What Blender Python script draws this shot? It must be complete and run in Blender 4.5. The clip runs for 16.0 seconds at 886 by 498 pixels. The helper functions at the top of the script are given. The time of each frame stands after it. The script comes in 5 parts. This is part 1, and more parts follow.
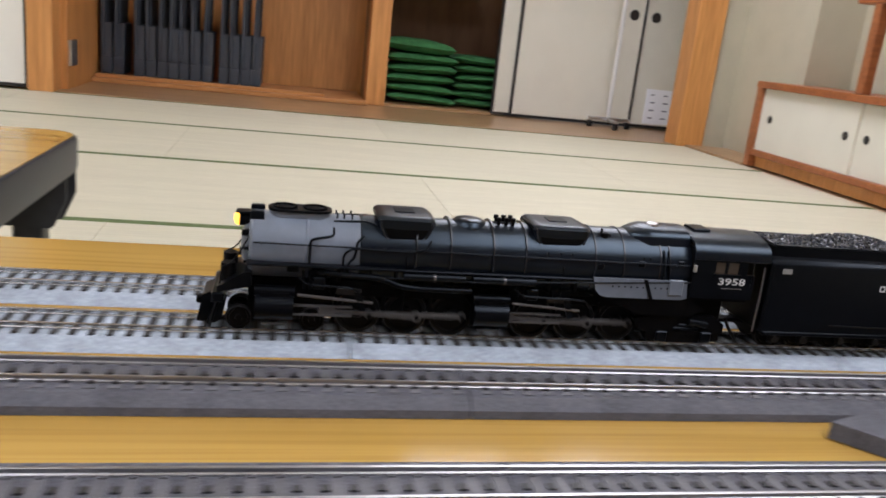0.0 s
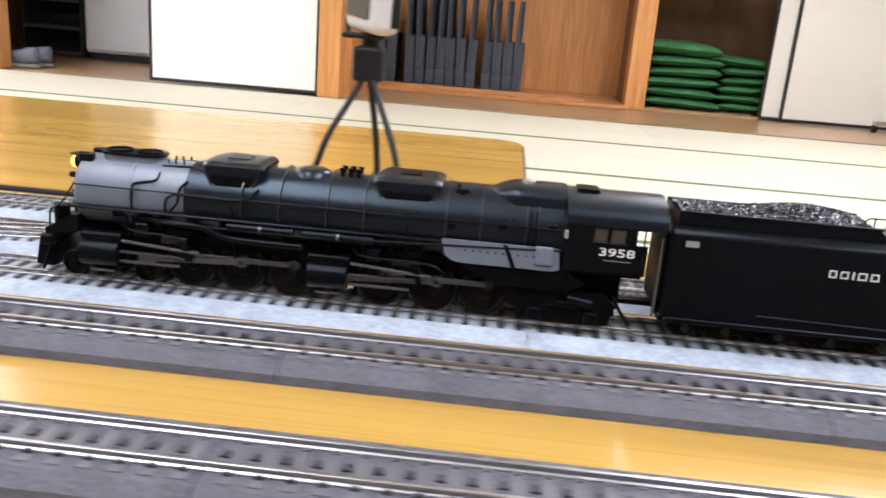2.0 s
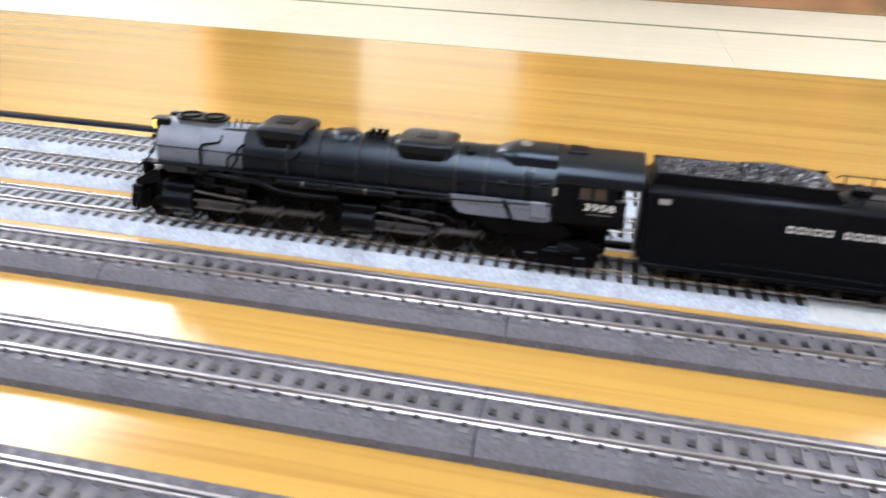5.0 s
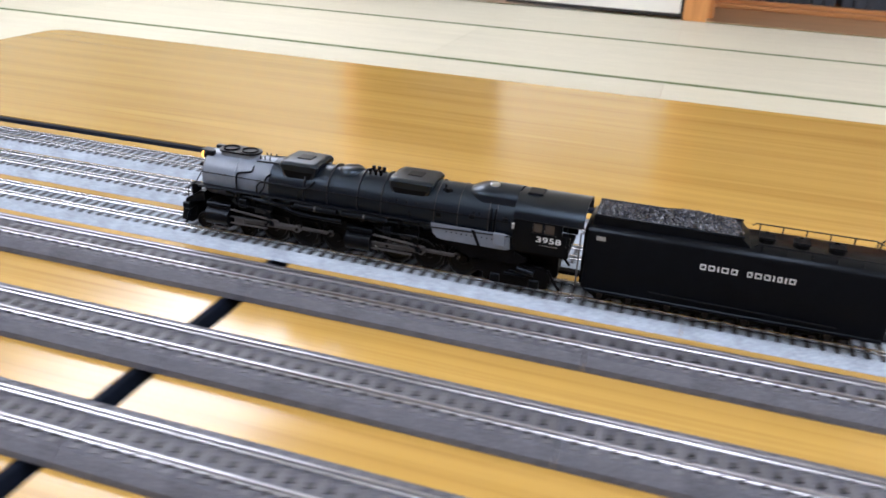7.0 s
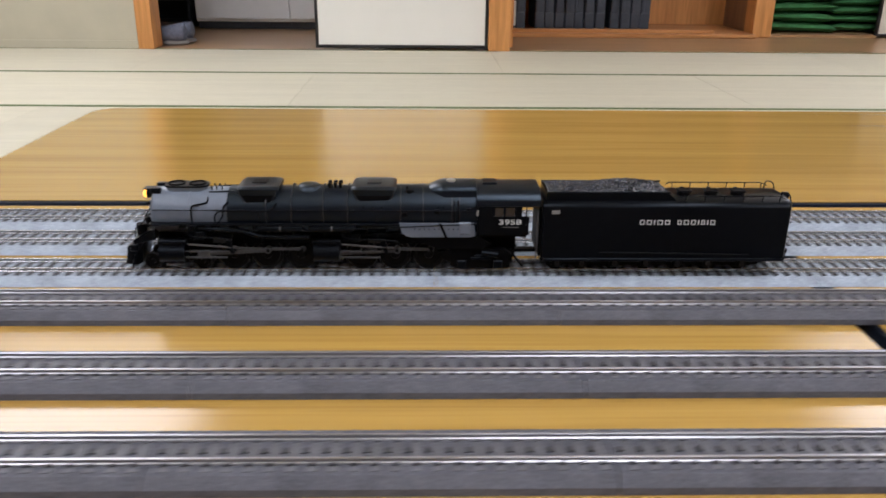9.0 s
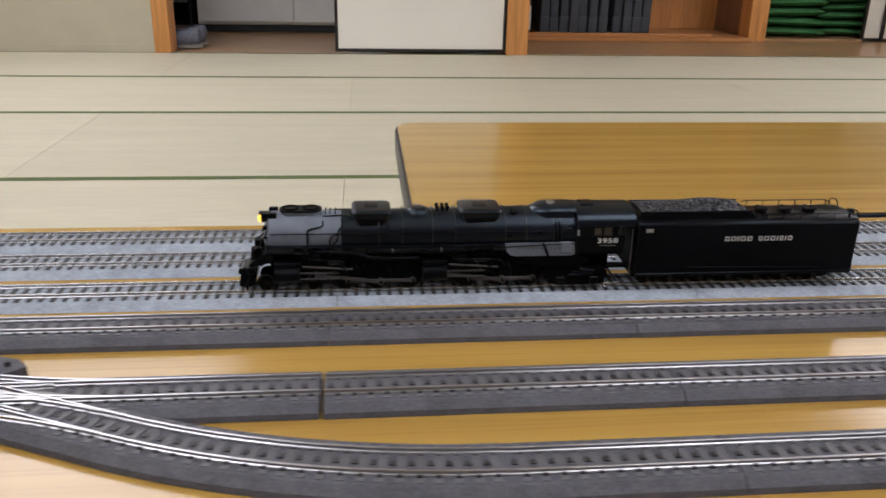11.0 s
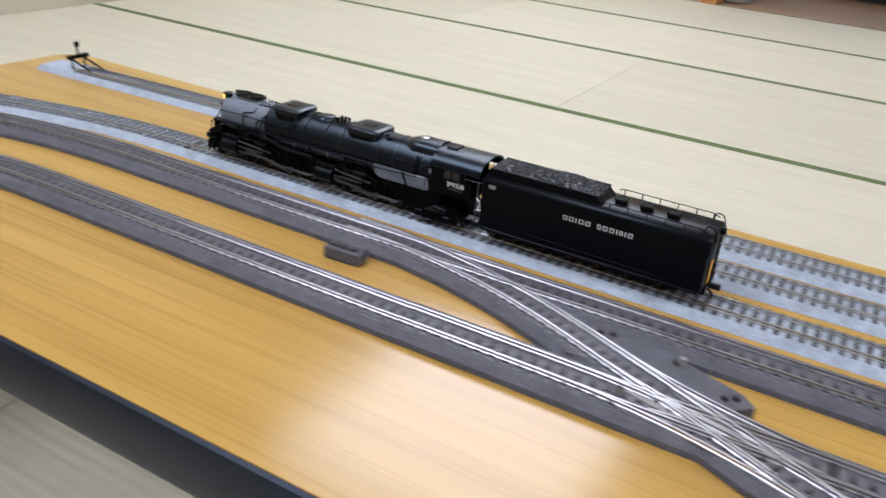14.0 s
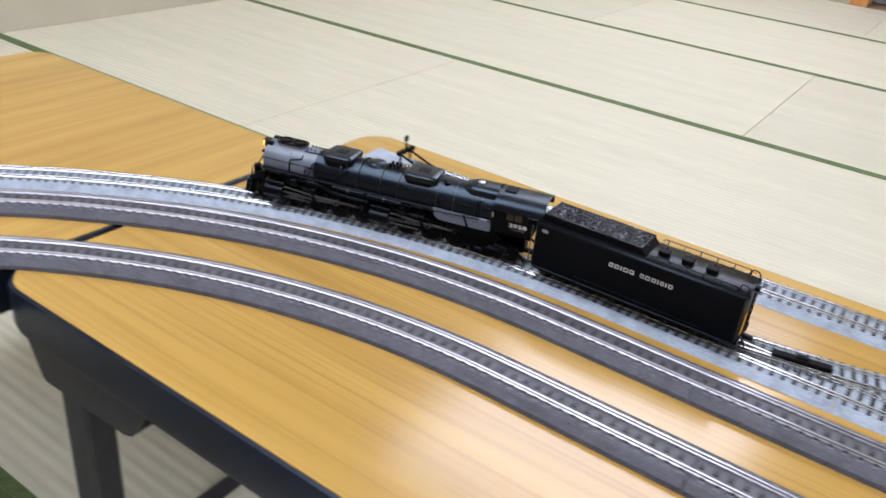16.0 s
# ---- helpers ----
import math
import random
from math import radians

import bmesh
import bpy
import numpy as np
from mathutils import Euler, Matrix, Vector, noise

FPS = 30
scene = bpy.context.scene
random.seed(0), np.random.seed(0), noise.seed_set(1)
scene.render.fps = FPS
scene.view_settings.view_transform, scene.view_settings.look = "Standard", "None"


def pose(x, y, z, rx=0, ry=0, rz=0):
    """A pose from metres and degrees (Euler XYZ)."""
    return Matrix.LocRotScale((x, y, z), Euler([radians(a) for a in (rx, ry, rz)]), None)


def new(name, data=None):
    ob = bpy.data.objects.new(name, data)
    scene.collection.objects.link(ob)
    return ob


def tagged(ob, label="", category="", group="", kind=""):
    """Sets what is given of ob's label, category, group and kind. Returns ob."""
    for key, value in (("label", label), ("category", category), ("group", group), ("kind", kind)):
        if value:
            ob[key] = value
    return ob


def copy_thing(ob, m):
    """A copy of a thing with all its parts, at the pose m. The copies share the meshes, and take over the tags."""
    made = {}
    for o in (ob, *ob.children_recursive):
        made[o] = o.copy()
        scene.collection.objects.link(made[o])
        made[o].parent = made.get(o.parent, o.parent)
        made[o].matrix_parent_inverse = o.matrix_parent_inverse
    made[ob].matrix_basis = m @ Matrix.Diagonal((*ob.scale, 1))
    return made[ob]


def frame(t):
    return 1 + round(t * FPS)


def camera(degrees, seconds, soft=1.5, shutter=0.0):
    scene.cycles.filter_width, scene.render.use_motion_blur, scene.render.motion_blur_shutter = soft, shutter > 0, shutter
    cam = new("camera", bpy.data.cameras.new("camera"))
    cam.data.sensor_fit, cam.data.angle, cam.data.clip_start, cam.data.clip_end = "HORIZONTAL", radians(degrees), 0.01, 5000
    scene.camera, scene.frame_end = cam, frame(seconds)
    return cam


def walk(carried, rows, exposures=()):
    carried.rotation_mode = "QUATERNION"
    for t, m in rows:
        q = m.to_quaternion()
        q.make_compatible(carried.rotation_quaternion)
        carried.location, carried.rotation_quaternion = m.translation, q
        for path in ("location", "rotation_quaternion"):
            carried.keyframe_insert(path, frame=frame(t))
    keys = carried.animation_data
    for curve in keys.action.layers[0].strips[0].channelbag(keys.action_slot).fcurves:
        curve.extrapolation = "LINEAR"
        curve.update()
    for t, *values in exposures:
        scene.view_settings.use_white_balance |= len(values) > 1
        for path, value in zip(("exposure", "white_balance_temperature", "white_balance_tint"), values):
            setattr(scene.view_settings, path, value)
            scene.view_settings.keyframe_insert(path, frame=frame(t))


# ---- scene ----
TABLE = 0.382          # height of the table tops
cam = camera(57.7, 16.0, soft=1.7, shutter=0.5)
CAMERA_ROWS = [
    (0, 0.0314, -0.3466, 0.5236, -12.24, -14.98, 6.25),
    (0.5, -0.0186, -0.3390, 0.5184, -8.29, -15.37, 6.01),
    (1, -0.0664, -0.3484, 0.5263, -5.03, -15.61, 6.10),
    (1.5, -0.1384, -0.3333, 0.5166, 0.97, -16.18, 5.22),
    (2, -0.1981, -0.3234, 0.5086, 3.62, -16.18, 4.58),
    (2.5, -0.2734, -0.3414, 0.5214, 6.64, -18.34, 3.62),
    (3, -0.3440, -0.3515, 0.5250, 9.90, -21.50, 2.55),
    (3.2, -0.3905, -0.3420, 0.5212, 10.60, -22.15, 2.55),
    (5.3, -0.8189, -0.3675, 0.5788, 11.16, -24.75, 2.48),
    (5.5, -0.8124, -0.3684, 0.6061, 14.15, -24.62, 1.35),
    (6, -0.8494, -0.3385, 0.6267, 19.99, -26.29, -0.14),
    (6.5, -1.0148, -0.3487, 0.5913, 21.45, -25.65, 1.46),
    (7, -1.1813, -0.4250, 0.5996, 16.54, -24.17, 3.08),
    (7.5, -1.3168, -0.4631, 0.5991, 7.19, -21.97, 4.83),
    (8, -1.4544, -0.4632, 0.5993, 1.38, -21.22, 2.49),
    (8.5, -1.5774, -0.4609, 0.5988, -0.68, -21.18, 1.63),
    (9, -1.6637, -0.4879, 0.5856, -1.46, -20.79, 0.57),
    (9.2, -1.7115, -0.4955, 0.5986, -1.73, -21.70, 0.49),
    (11.5, -2.1800, -0.5100, 0.6112, -6.16, -20.58, 1.22),
    (12, -2.1947, -0.5164, 0.6324, 4.56, -21.42, 0.97),
    (12.5, -2.2205, -0.4976, 0.6194, 17.63, -24.06, 0.81),
    (13, -2.2576, -0.4723, 0.6016, 24.00, -25.96, 4.71),
    (13.5, -2.2721, -0.4702, 0.6140, 24.10, -26.13, 5.80),
    (14, -2.3022, -0.4825, 0.6308, 27.42, -26.11, 5.25),
    (14.5, -2.4104, -0.4971, 0.6594, 29.40, -27.04, 4.92),
    (15, -2.4828, -0.4600, 0.6644, 31.40, -28.00, 5.09),
    (15.5, -2.5527, -0.4651, 0.6716, 32.62, -28.30, 5.64),
    (16, -2.6380, -0.5071, 0.6954, 32.06, -28.50, 6.08),
]
TRAIN_ROWS = [(0, 0.0000), (0.5, -0.0953), (1, -0.1920), (1.5, -0.2898), (2, -0.3925), (2.5, -0.4961), (3, -0.5978), (3.2, -0.6424), (5.3, -1.1104), (5.5, -1.1557), (6, -1.2693), (6.5, -1.3803), (7, -1.4847), (7.5, -1.5776), (8, -1.6675), (8.5, -1.7695), (9, -1.8532), (9.2, -1.8841), (11.5, -2.3030), (12, -2.4021), (12.5, -2.4973), (13, -2.5945), (13.5, -2.6888), (14, -2.7812), (14.5, -2.8711), (15, -2.9599), (15.5, -3.0456), (16, -3.1282)]


def held(x, y, z, yaw, pitch, roll):
    return pose(x, y, z, 90 + pitch, 0, yaw) @ pose(0, 0, 0, 0, 0, roll)


walk(cam, [(r[0], held(*r[1:])) for r in CAMERA_ROWS],
     exposures=[(0, -0.1, 6500, 10), (0.5, -0.02, 6450, 10), (1.5, 0.15, 6500, 10), (2.0, 0.72, 6350, 10), (2.5, 0.93, 6250, 10), (3.2, 0.46, 6350, 10),
                (5.3, 0.75, 6350, 10), (5.5, 0.68, 6350, 10), (6.0, 0.12, 6350, 10), (6.5, 0.02, 6300, 10), (7.0, 0.3, 6100, 10), (7.5, -0.32, 6400, 10),
                (8.0, -0.15, 6400, 10), (9.2, -0.12, 6450, 10), (11.3, -0.48, 6700, 10), (11.5, -0.48, 6700, 10), (12.0, -0.85, 6750, 10), (12.5, -0.27, 6350, 10),
                (13.0, -0.35, 6200, 10), (13.5, -0.5, 6150, 10), (14.0, -0.12, 6100, 10), (14.5, -0.15, 6100, 10), (15.0, -0.25, 6120, 10), (15.5, -0.15, 6150, 10), (16.0, -0.05, 6050, 10)])

# ---- world and light ----
world = bpy.data.worlds.new("world")
scene.world = world
world.use_nodes = True
world.node_tree.nodes["Background"].inputs[0].default_value = (0.75, 0.82, 1.0, 1)
world.node_tree.nodes["Background"].inputs[1].default_value = 0.15
LAMP_STRENGTH = 9.0

# ---- materials ----


def material(name, color, rough=0.5, metal=0.0, vary=0.0, scale=30.0, bump=0.0, bump_scale=200.0, stretch=(1, 1, 1),
             color2=None, emit=0.0, spec=0.5, island=0.0, coat=0.0, rough_vary=0.0, sheen_tint=None):
    """A principled surface with coloured noise at two scales and a fine relief, in metres."""
    m = bpy.data.materials.new(name)
    m.use_nodes = True
    t = m.node_tree
    b = t.nodes["Principled BSDF"]
    b.inputs["Base Color"].default_value = (*color, 1)
    b.inputs["Roughness"].default_value = rough
    b.inputs["Metallic"].default_value = metal
    b.inputs["Specular IOR Level"].default_value = spec
    b.inputs["Coat Weight"].default_value = coat
    b.inputs["Coat Roughness"].default_value = 0.12
    if sheen_tint:
        b.inputs["Specular Tint"].default_value = (*sheen_tint, 1)
    if emit:
        b.inputs["Emission Color"].default_value = (*color, 1)
        b.inputs["Emission Strength"].default_value = emit
    if vary or bump or color2:
        co = t.nodes.new("ShaderNodeTexCoord")
        mp = t.nodes.new("ShaderNodeMapping")
        mp.inputs["Scale"].default_value = stretch
        t.links.new(co.outputs["Object"], mp.inputs["Vector"])
    if vary or color2:
        n1, n2 = t.nodes.new("ShaderNodeTexNoise"), t.nodes.new("ShaderNodeTexNoise")
        for n, s, d in ((n1, scale, 4), (n2, scale * 0.13, 2)):
            n.inputs["Scale"].default_value, n.inputs["Detail"].default_value = s, d
            t.links.new(mp.outputs[0], n.inputs["Vector"])
        mix = t.nodes.new("ShaderNodeMath")
        mix.operation = "MULTIPLY_ADD"
        t.links.new(n1.outputs["Fac"], mix.inputs[0])
        mix.inputs[1].default_value = 0.6
        half = t.nodes.new("ShaderNodeMath")
        half.operation = "MULTIPLY"
        half.inputs[1].default_value = 0.4
        t.links.new(n2.outputs["Fac"], half.inputs[0])
        t.links.new(half.outputs[0], mix.inputs[2])
        ramp = t.nodes.new("ShaderNodeValToRGB")
        lo = tuple(c * (1 - vary) for c in color)
        hi = color2 or tuple(min(1, c * (1 + vary)) for c in color)
        ramp.color_ramp.elements[0].position, ramp.color_ramp.elements[1].position = 0.35, 0.65
        ramp.color_ramp.elements[0].color, ramp.color_ramp.elements[1].color = (*lo, 1), (*hi, 1)
        t.links.new(mix.outputs[0], ramp.inputs[0])
        out = ramp.outputs[0]
        if island:
            info = t.nodes.new("ShaderNodeObjectInfo")
            mr = t.nodes.new("ShaderNodeMapRange")
            mr.inputs["To Min"].default_value, mr.inputs["To Max"].default_value = 1 - island, 1 + island
            t.links.new(info.outputs["Random"], mr.inputs["Value"])
            hs = t.nodes.new("ShaderNodeHueSaturation")
            t.links.new(mr.outputs[0], hs.inputs["Value"])
            t.links.new(out, hs.inputs["Color"])
            out = hs.outputs[0]
        t.links.new(out, b.inputs["Base Color"])
        if rough_vary:
            rr = t.nodes.new("ShaderNodeMapRange")
            rr.inputs["To Min"].default_value, rr.inputs["To Max"].default_value = rough - rough_vary, rough + rough_vary
            t.links.new(mix.outputs[0], rr.inputs["Value"])
            t.links.new(rr.outputs[0], b.inputs["Roughness"])
    if bump:
        n3 = t.nodes.new("ShaderNodeTexNoise")
        n3.inputs["Scale"].default_value, n3.inputs["Detail"].default_value = bump_scale, 3
        t.links.new(mp.outputs[0], n3.inputs["Vector"])
        bp = t.nodes.new("ShaderNodeBump")
        bp.inputs["Strength"].default_value, bp.inputs["Distance"].default_value = bump, 0.3 / bump_scale
        t.links.new(n3.outputs["Fac"], bp.inputs["Height"])
        t.links.new(bp.outputs[0], b.inputs["Normal"])
    return m


def tatami_material():
    """Woven rush: fine ribs across the mat, in a pale straw colour."""
    m = material("tatami_rush", (0.545, 0.515, 0.395), 0.55, vary=0.08, scale=9, stretch=(1, 14, 1), island=0.04)
    t = m.node_tree
    co = t.nodes.new("ShaderNodeTexCoord")
    wave = t.nodes.new("ShaderNodeTexWave")
    wave.bands_direction = "Y"
    wave.inputs["Scale"].default_value = 18.0
    wave.inputs["Distortion"].default_value = 0.3
    t.links.new(co.outputs["Object"], wave.inputs["Vector"])
    bp = t.nodes.new("ShaderNodeBump")
    bp.inputs["Strength"].default_value, bp.inputs["Distance"].default_value = 0.30, 0.003
    t.links.new(wave.outputs["Fac"], bp.inputs["Height"])
    t.links.new(bp.outputs[0], t.nodes["Principled BSDF"].inputs["Normal"])
    return m


def laminate_material():
    """Glossy printed oak: long fine streaks along the table."""
    m = material("oak_laminate", (0.395, 0.236, 0.053), 0.165, vary=0.10, scale=26, stretch=(0.05, 1.6, 1), color2=(0.475, 0.298, 0.076),
                 bump=0.03, bump_scale=900, rough_vary=0.03, spec=0.46)
    t = m.node_tree
    b = t.nodes["Principled BSDF"]
    co = t.nodes.new("ShaderNodeTexCoord")
    mp = t.nodes.new("ShaderNodeMapping")
    mp.inputs["Scale"].default_value = (3.0, 190, 1)
    t.links.new(co.outputs["Object"], mp.inputs["Vector"])
    n = t.nodes.new("ShaderNodeTexNoise")
    n.inputs["Scale"].default_value, n.inputs["Detail"].default_value = 1.6, 3
    t.links.new(mp.outputs[0], n.inputs["Vector"])
    ramp = t.nodes.new("ShaderNodeValToRGB")
    ramp.color_ramp.elements[0].position, ramp.color_ramp.elements[1].position = 0.30, 0.52
    ramp.color_ramp.elements[0].color, ramp.color_ramp.elements[1].color = (0.72, 0.66, 0.58, 1), (1, 1, 1, 1)
    t.links.new(n.outputs["Fac"], ramp.inputs[0])
    mul = t.nodes.new("ShaderNodeMix")
    mul.data_type, mul.blend_type = "RGBA", "MULTIPLY"
    mul.inputs[0].default_value = 0.55
    src = b.inputs["Base Color"].links[0].from_socket
    t.links.new(src, mul.inputs[6])
    t.links.new(ramp.outputs[0], mul.inputs[7])
    t.links.new(mul.outputs[2], b.inputs["Base Color"])
    return m


RUSH = tatami_material()
HERI = material("cloth_border", (0.088, 0.128, 0.04), 0.85, vary=0.3, scale=300)
LAMINATE = laminate_material()
EDGE = material("black_table_edge", (0.008, 0.011, 0.019), 0.36, spec=0.22, sheen_tint=(0.7, 0.82, 1.0), vary=0.25, scale=40, bump=0.1, bump_scale=1500)
STEEL_DARK = material("dark_painted_steel", (0.028, 0.03, 0.034), 0.42, spec=0.3, vary=0.2, scale=60)
PLASTER = material("beige_plaster", (0.47, 0.44, 0.335), 0.85, vary=0.05, scale=6, bump=0.25, bump_scale=350)
PAPER = material("white_door_paper", (0.80, 0.79, 0.73), 0.75, vary=0.02, scale=5, bump=0.05, bump_scale=600)
CREAM = material("cream_door_paper", (0.66, 0.64, 0.55), 0.7, vary=0.03, scale=5)
WOOD = material("orange_cedar", (0.57, 0.25, 0.07), 0.42, vary=0.22, scale=16, stretch=(4, 4, 0.25), color2=(0.68, 0.32, 0.105), bump=0.08, bump_scale=60)
WOOD_H = material("orange_cedar_rail", (0.47, 0.215, 0.07), 0.42, vary=0.22, scale=16, stretch=(0.25, 4, 4), color2=(0.57, 0.27, 0.10), bump=0.08, bump_scale=60)
WOOD_RED = material("red_brown_frame_wood", (0.30, 0.10, 0.035), 0.4, vary=0.25, scale=18, stretch=(0.4, 3, 3))
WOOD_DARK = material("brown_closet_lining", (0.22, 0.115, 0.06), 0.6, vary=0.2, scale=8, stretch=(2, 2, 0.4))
BOARDS = material("polished_floorboards", (0.36, 0.22, 0.11), 0.28, vary=0.2, scale=14, stretch=(0.3, 4, 1))
BLACK = material("black_lacquer", (0.012, 0.011, 0.011), 0.4, vary=0.2, scale=50)
CEILING = material("ceiling_boards", (0.70, 0.68, 0.62), 0.7, vary=0.12, scale=10, stretch=(0.2, 3, 1))
SLATE = material("slate_blue_plastic", (0.022, 0.028, 0.040), 0.5, vary=0.25, scale=20)
SLATE_L = material("slate_blue_panel", (0.040, 0.050, 0.068), 0.5, vary=0.2, scale=20)
GREEN = material("green_cushion_cloth", (0.035, 0.155, 0.05), 0.85, vary=0.3, scale=25, bump=0.4, bump_scale=500)
WHITE_METAL = material("white_enamel", (0.70, 0.71, 0.70), 0.35, vary=0.03, scale=8)
CHROME = material("brushed_steel", (0.62, 0.63, 0.65), 0.3, metal=1.0, vary=0.08, scale=90)
NOTICE = material("white_notice_paper", (0.82, 0.84, 0.88), 0.7, vary=0.02, scale=20)
INK = material("grey_ink", (0.12, 0.13, 0.17), 0.7)
DIFFUSER = material("lamp_diffuser", (0.90, 0.895, 1.0), 0.6, emit=LAMP_STRENGTH)
BALLAST = material("pale_grey_ballast", (0.30, 0.345, 0.40), 0.85, vary=0.28, scale=700, bump=0.9, bump_scale=1500)
BALLAST_SW = material("pale_turnout_base", (0.36, 0.395, 0.40), 0.7, vary=0.1, scale=300, bump=0.2, bump_scale=900)
TIE = material("dark_tie_plastic", (0.022, 0.021, 0.021), 0.55, spec=0.25, vary=0.3, scale=500, island=0.15)
RAIL = material("nickel_rail", (0.66, 0.66, 0.66), 0.22, metal=1.0, vary=0.1, scale=60, stretch=(1, 1, 1))
RAIL_DULL = material("tarnished_dark_rail", (0.42, 0.42, 0.43), 0.31, metal=1.0, vary=0.15, scale=60)
BED = material("brown_grey_track_bed", (0.082, 0.084, 0.099), 0.6, spec=0.25, vary=0.3, scale=650, bump=1.0, bump_scale=900)
SLEEPER = material("brown_grey_sleeper", (0.100, 0.099, 0.109), 0.5, spec=0.35, vary=0.25, scale=700, island=0.12)
STUD = material("dark_stud_recess", (0.012, 0.011, 0.011), 0.5)
IRON = material("satin_black_model_paint", (0.0022, 0.0025, 0.0034), 0.30, spec=0.15, sheen_tint=(0.72, 0.85, 1.0), vary=0.3, scale=160, bump=0.05, bump_scale=2500)
IRON_MATT = material("matt_black_model_paint", (0.0025, 0.0025, 0.003), 0.5, spec=0.07, vary=0.3, scale=200)
BOILER = material("black_boiler_paint", (0.0028, 0.0036, 0.0066), 0.30, spec=0.44, sheen_tint=(0.62, 0.82, 1.0), vary=0.2, scale=120, bump=0.04, bump_scale=2500)
GRAPHITE = material("graphite_smokebox_paint", (0.130, 0.155, 0.194), 0.32, vary=0.1, scale=150, bump=0.05, bump_scale=2500)
RODS = material("dull_rod_metal", (0.095, 0.094, 0.095), 0.4, metal=0.5, vary=0.2, scale=200)
RODS_DARK = material("dark_bracket_metal", (0.020, 0.020, 0.021), 0.45, metal=0.4, vary=0.2, scale=200)
DRIVER = material("black_wheel_paint", (0.0035, 0.0035, 0.004), 0.4, spec=0.12, vary=0.2, scale=200)
TYRE = material("steel_wheel_tread", (0.030, 0.030, 0.032), 0.42, metal=0.5, vary=0.1, scale=200)
COAL = material("crushed_coal", (0.012, 0.014, 0.021), 0.26, vary=0.6, scale=900)
LETTER = material("silver_grey_lettering", (0.62, 0.63, 0.62), 0.6)
PLATE = material("worn_plate_metal", (0.22, 0.22, 0.21), 0.5, vary=0.2, scale=600)
LAMP_GLOW = material("warm_headlight", (1.0, 0.50, 0.07), 0.3, emit=2.6)
GLASS = material("dark_cab_glass", (0.05, 0.04, 0.03), 0.1)
CAMERA_SILVER = material("silver_camera_shell", (0.62, 0.62, 0.62), 0.35, vary=0.04, scale=60)
SNEAKER = material("grey_blue_shoe_cloth", (0.12, 0.135, 0.18), 0.7, vary=0.25, scale=60)
# Lighter than the boiler paint: edge highlights are put into this colour.
BAND = material("highlight_toned_band", (0.010, 0.012, 0.017), 0.3, vary=0.3, scale=200)
RUBBER = material("black_rubber", (0.009, 0.009, 0.01), 0.5, spec=0.25, vary=0.2, scale=200)
YELLOW = material("yellow_drawbar_paint", (0.62, 0.36, 0.05), 0.5, vary=0.1, scale=300)

# ---- building helpers ----


def part(name, bm, mat, parent=None, label="", smooth=False):
    """Links a bmesh as one mesh object, under parent if one is given."""
    me = bpy.data.meshes.new(name)
    bmesh.ops.recalc_face_normals(bm, faces=bm.faces)
    bm.to_mesh(me)
    bm.free()
    for mm in (mat if isinstance(mat, (list, tuple)) else [mat]):
        me.materials.append(mm)
    if smooth:
        for p in me.polygons:
            p.use_smooth = True
        me.set_sharp_from_angle(angle=radians(38))
    ob = new(name, me)
    if parent is not None:
        ob.parent = parent
    if label:
        ob["label"] = label
    return ob


def empty(name, label, category, group="", m=None, kind=""):
    ob = new(name)
    if m is not None:
        ob.matrix_world = m
    return tagged(ob, label, category, group, kind)


def box(bm, x0, x1, y0, y1, z0, z1, bevel=0.0, mi=0, seg=1):
    vs = [bm.verts.new((x, y, z)) for z in (z0, z1) for y in (y0, y1) for x in (x0, x1)]
    fs = [bm.faces.new([vs[i] for i in f]) for f in ((0, 2, 3, 1), (4, 5, 7, 6), (0, 1, 5, 4), (2, 6, 7, 3), (0, 4, 6, 2), (1, 3, 7, 5))]
    if bevel:
        es = {e for f in fs for e in f.edges}
        r = bmesh.ops.bevel(bm, geom=list(es), offset=bevel, segments=seg, affect="EDGES", profile=0.5)
        fs = list({f for v in r["verts"] for f in v.link_faces})
    for f in fs:
        f.material_index = mi
    return bm


def boxm(*a, **k):
    return box(bmesh.new(), *a, **k)


def rod(bm, p0, p1, r, seg=8, r1=None, mi=0, caps=True):
    p0, p1 = Vector(p0), Vector(p1)
    q = (p1 - p0).to_track_quat("Z", "Y")
    rings = []
    for p, rr in ((p0, r), (p1, r if r1 is None else r1)):
        rings.append([bm.verts.new(p + q @ Vector((rr * math.cos(2 * math.pi * i / seg), rr * math.sin(2 * math.pi * i / seg), 0))) for i in range(seg)])
    for i in range(seg):
        f = bm.faces.new((rings[0][i], rings[0][(i + 1) % seg], rings[1][(i + 1) % seg], rings[1][i]))
        f.material_index = mi
    if caps:
        for ring in rings:
            bm.faces.new(ring).material_index = mi
    return bm


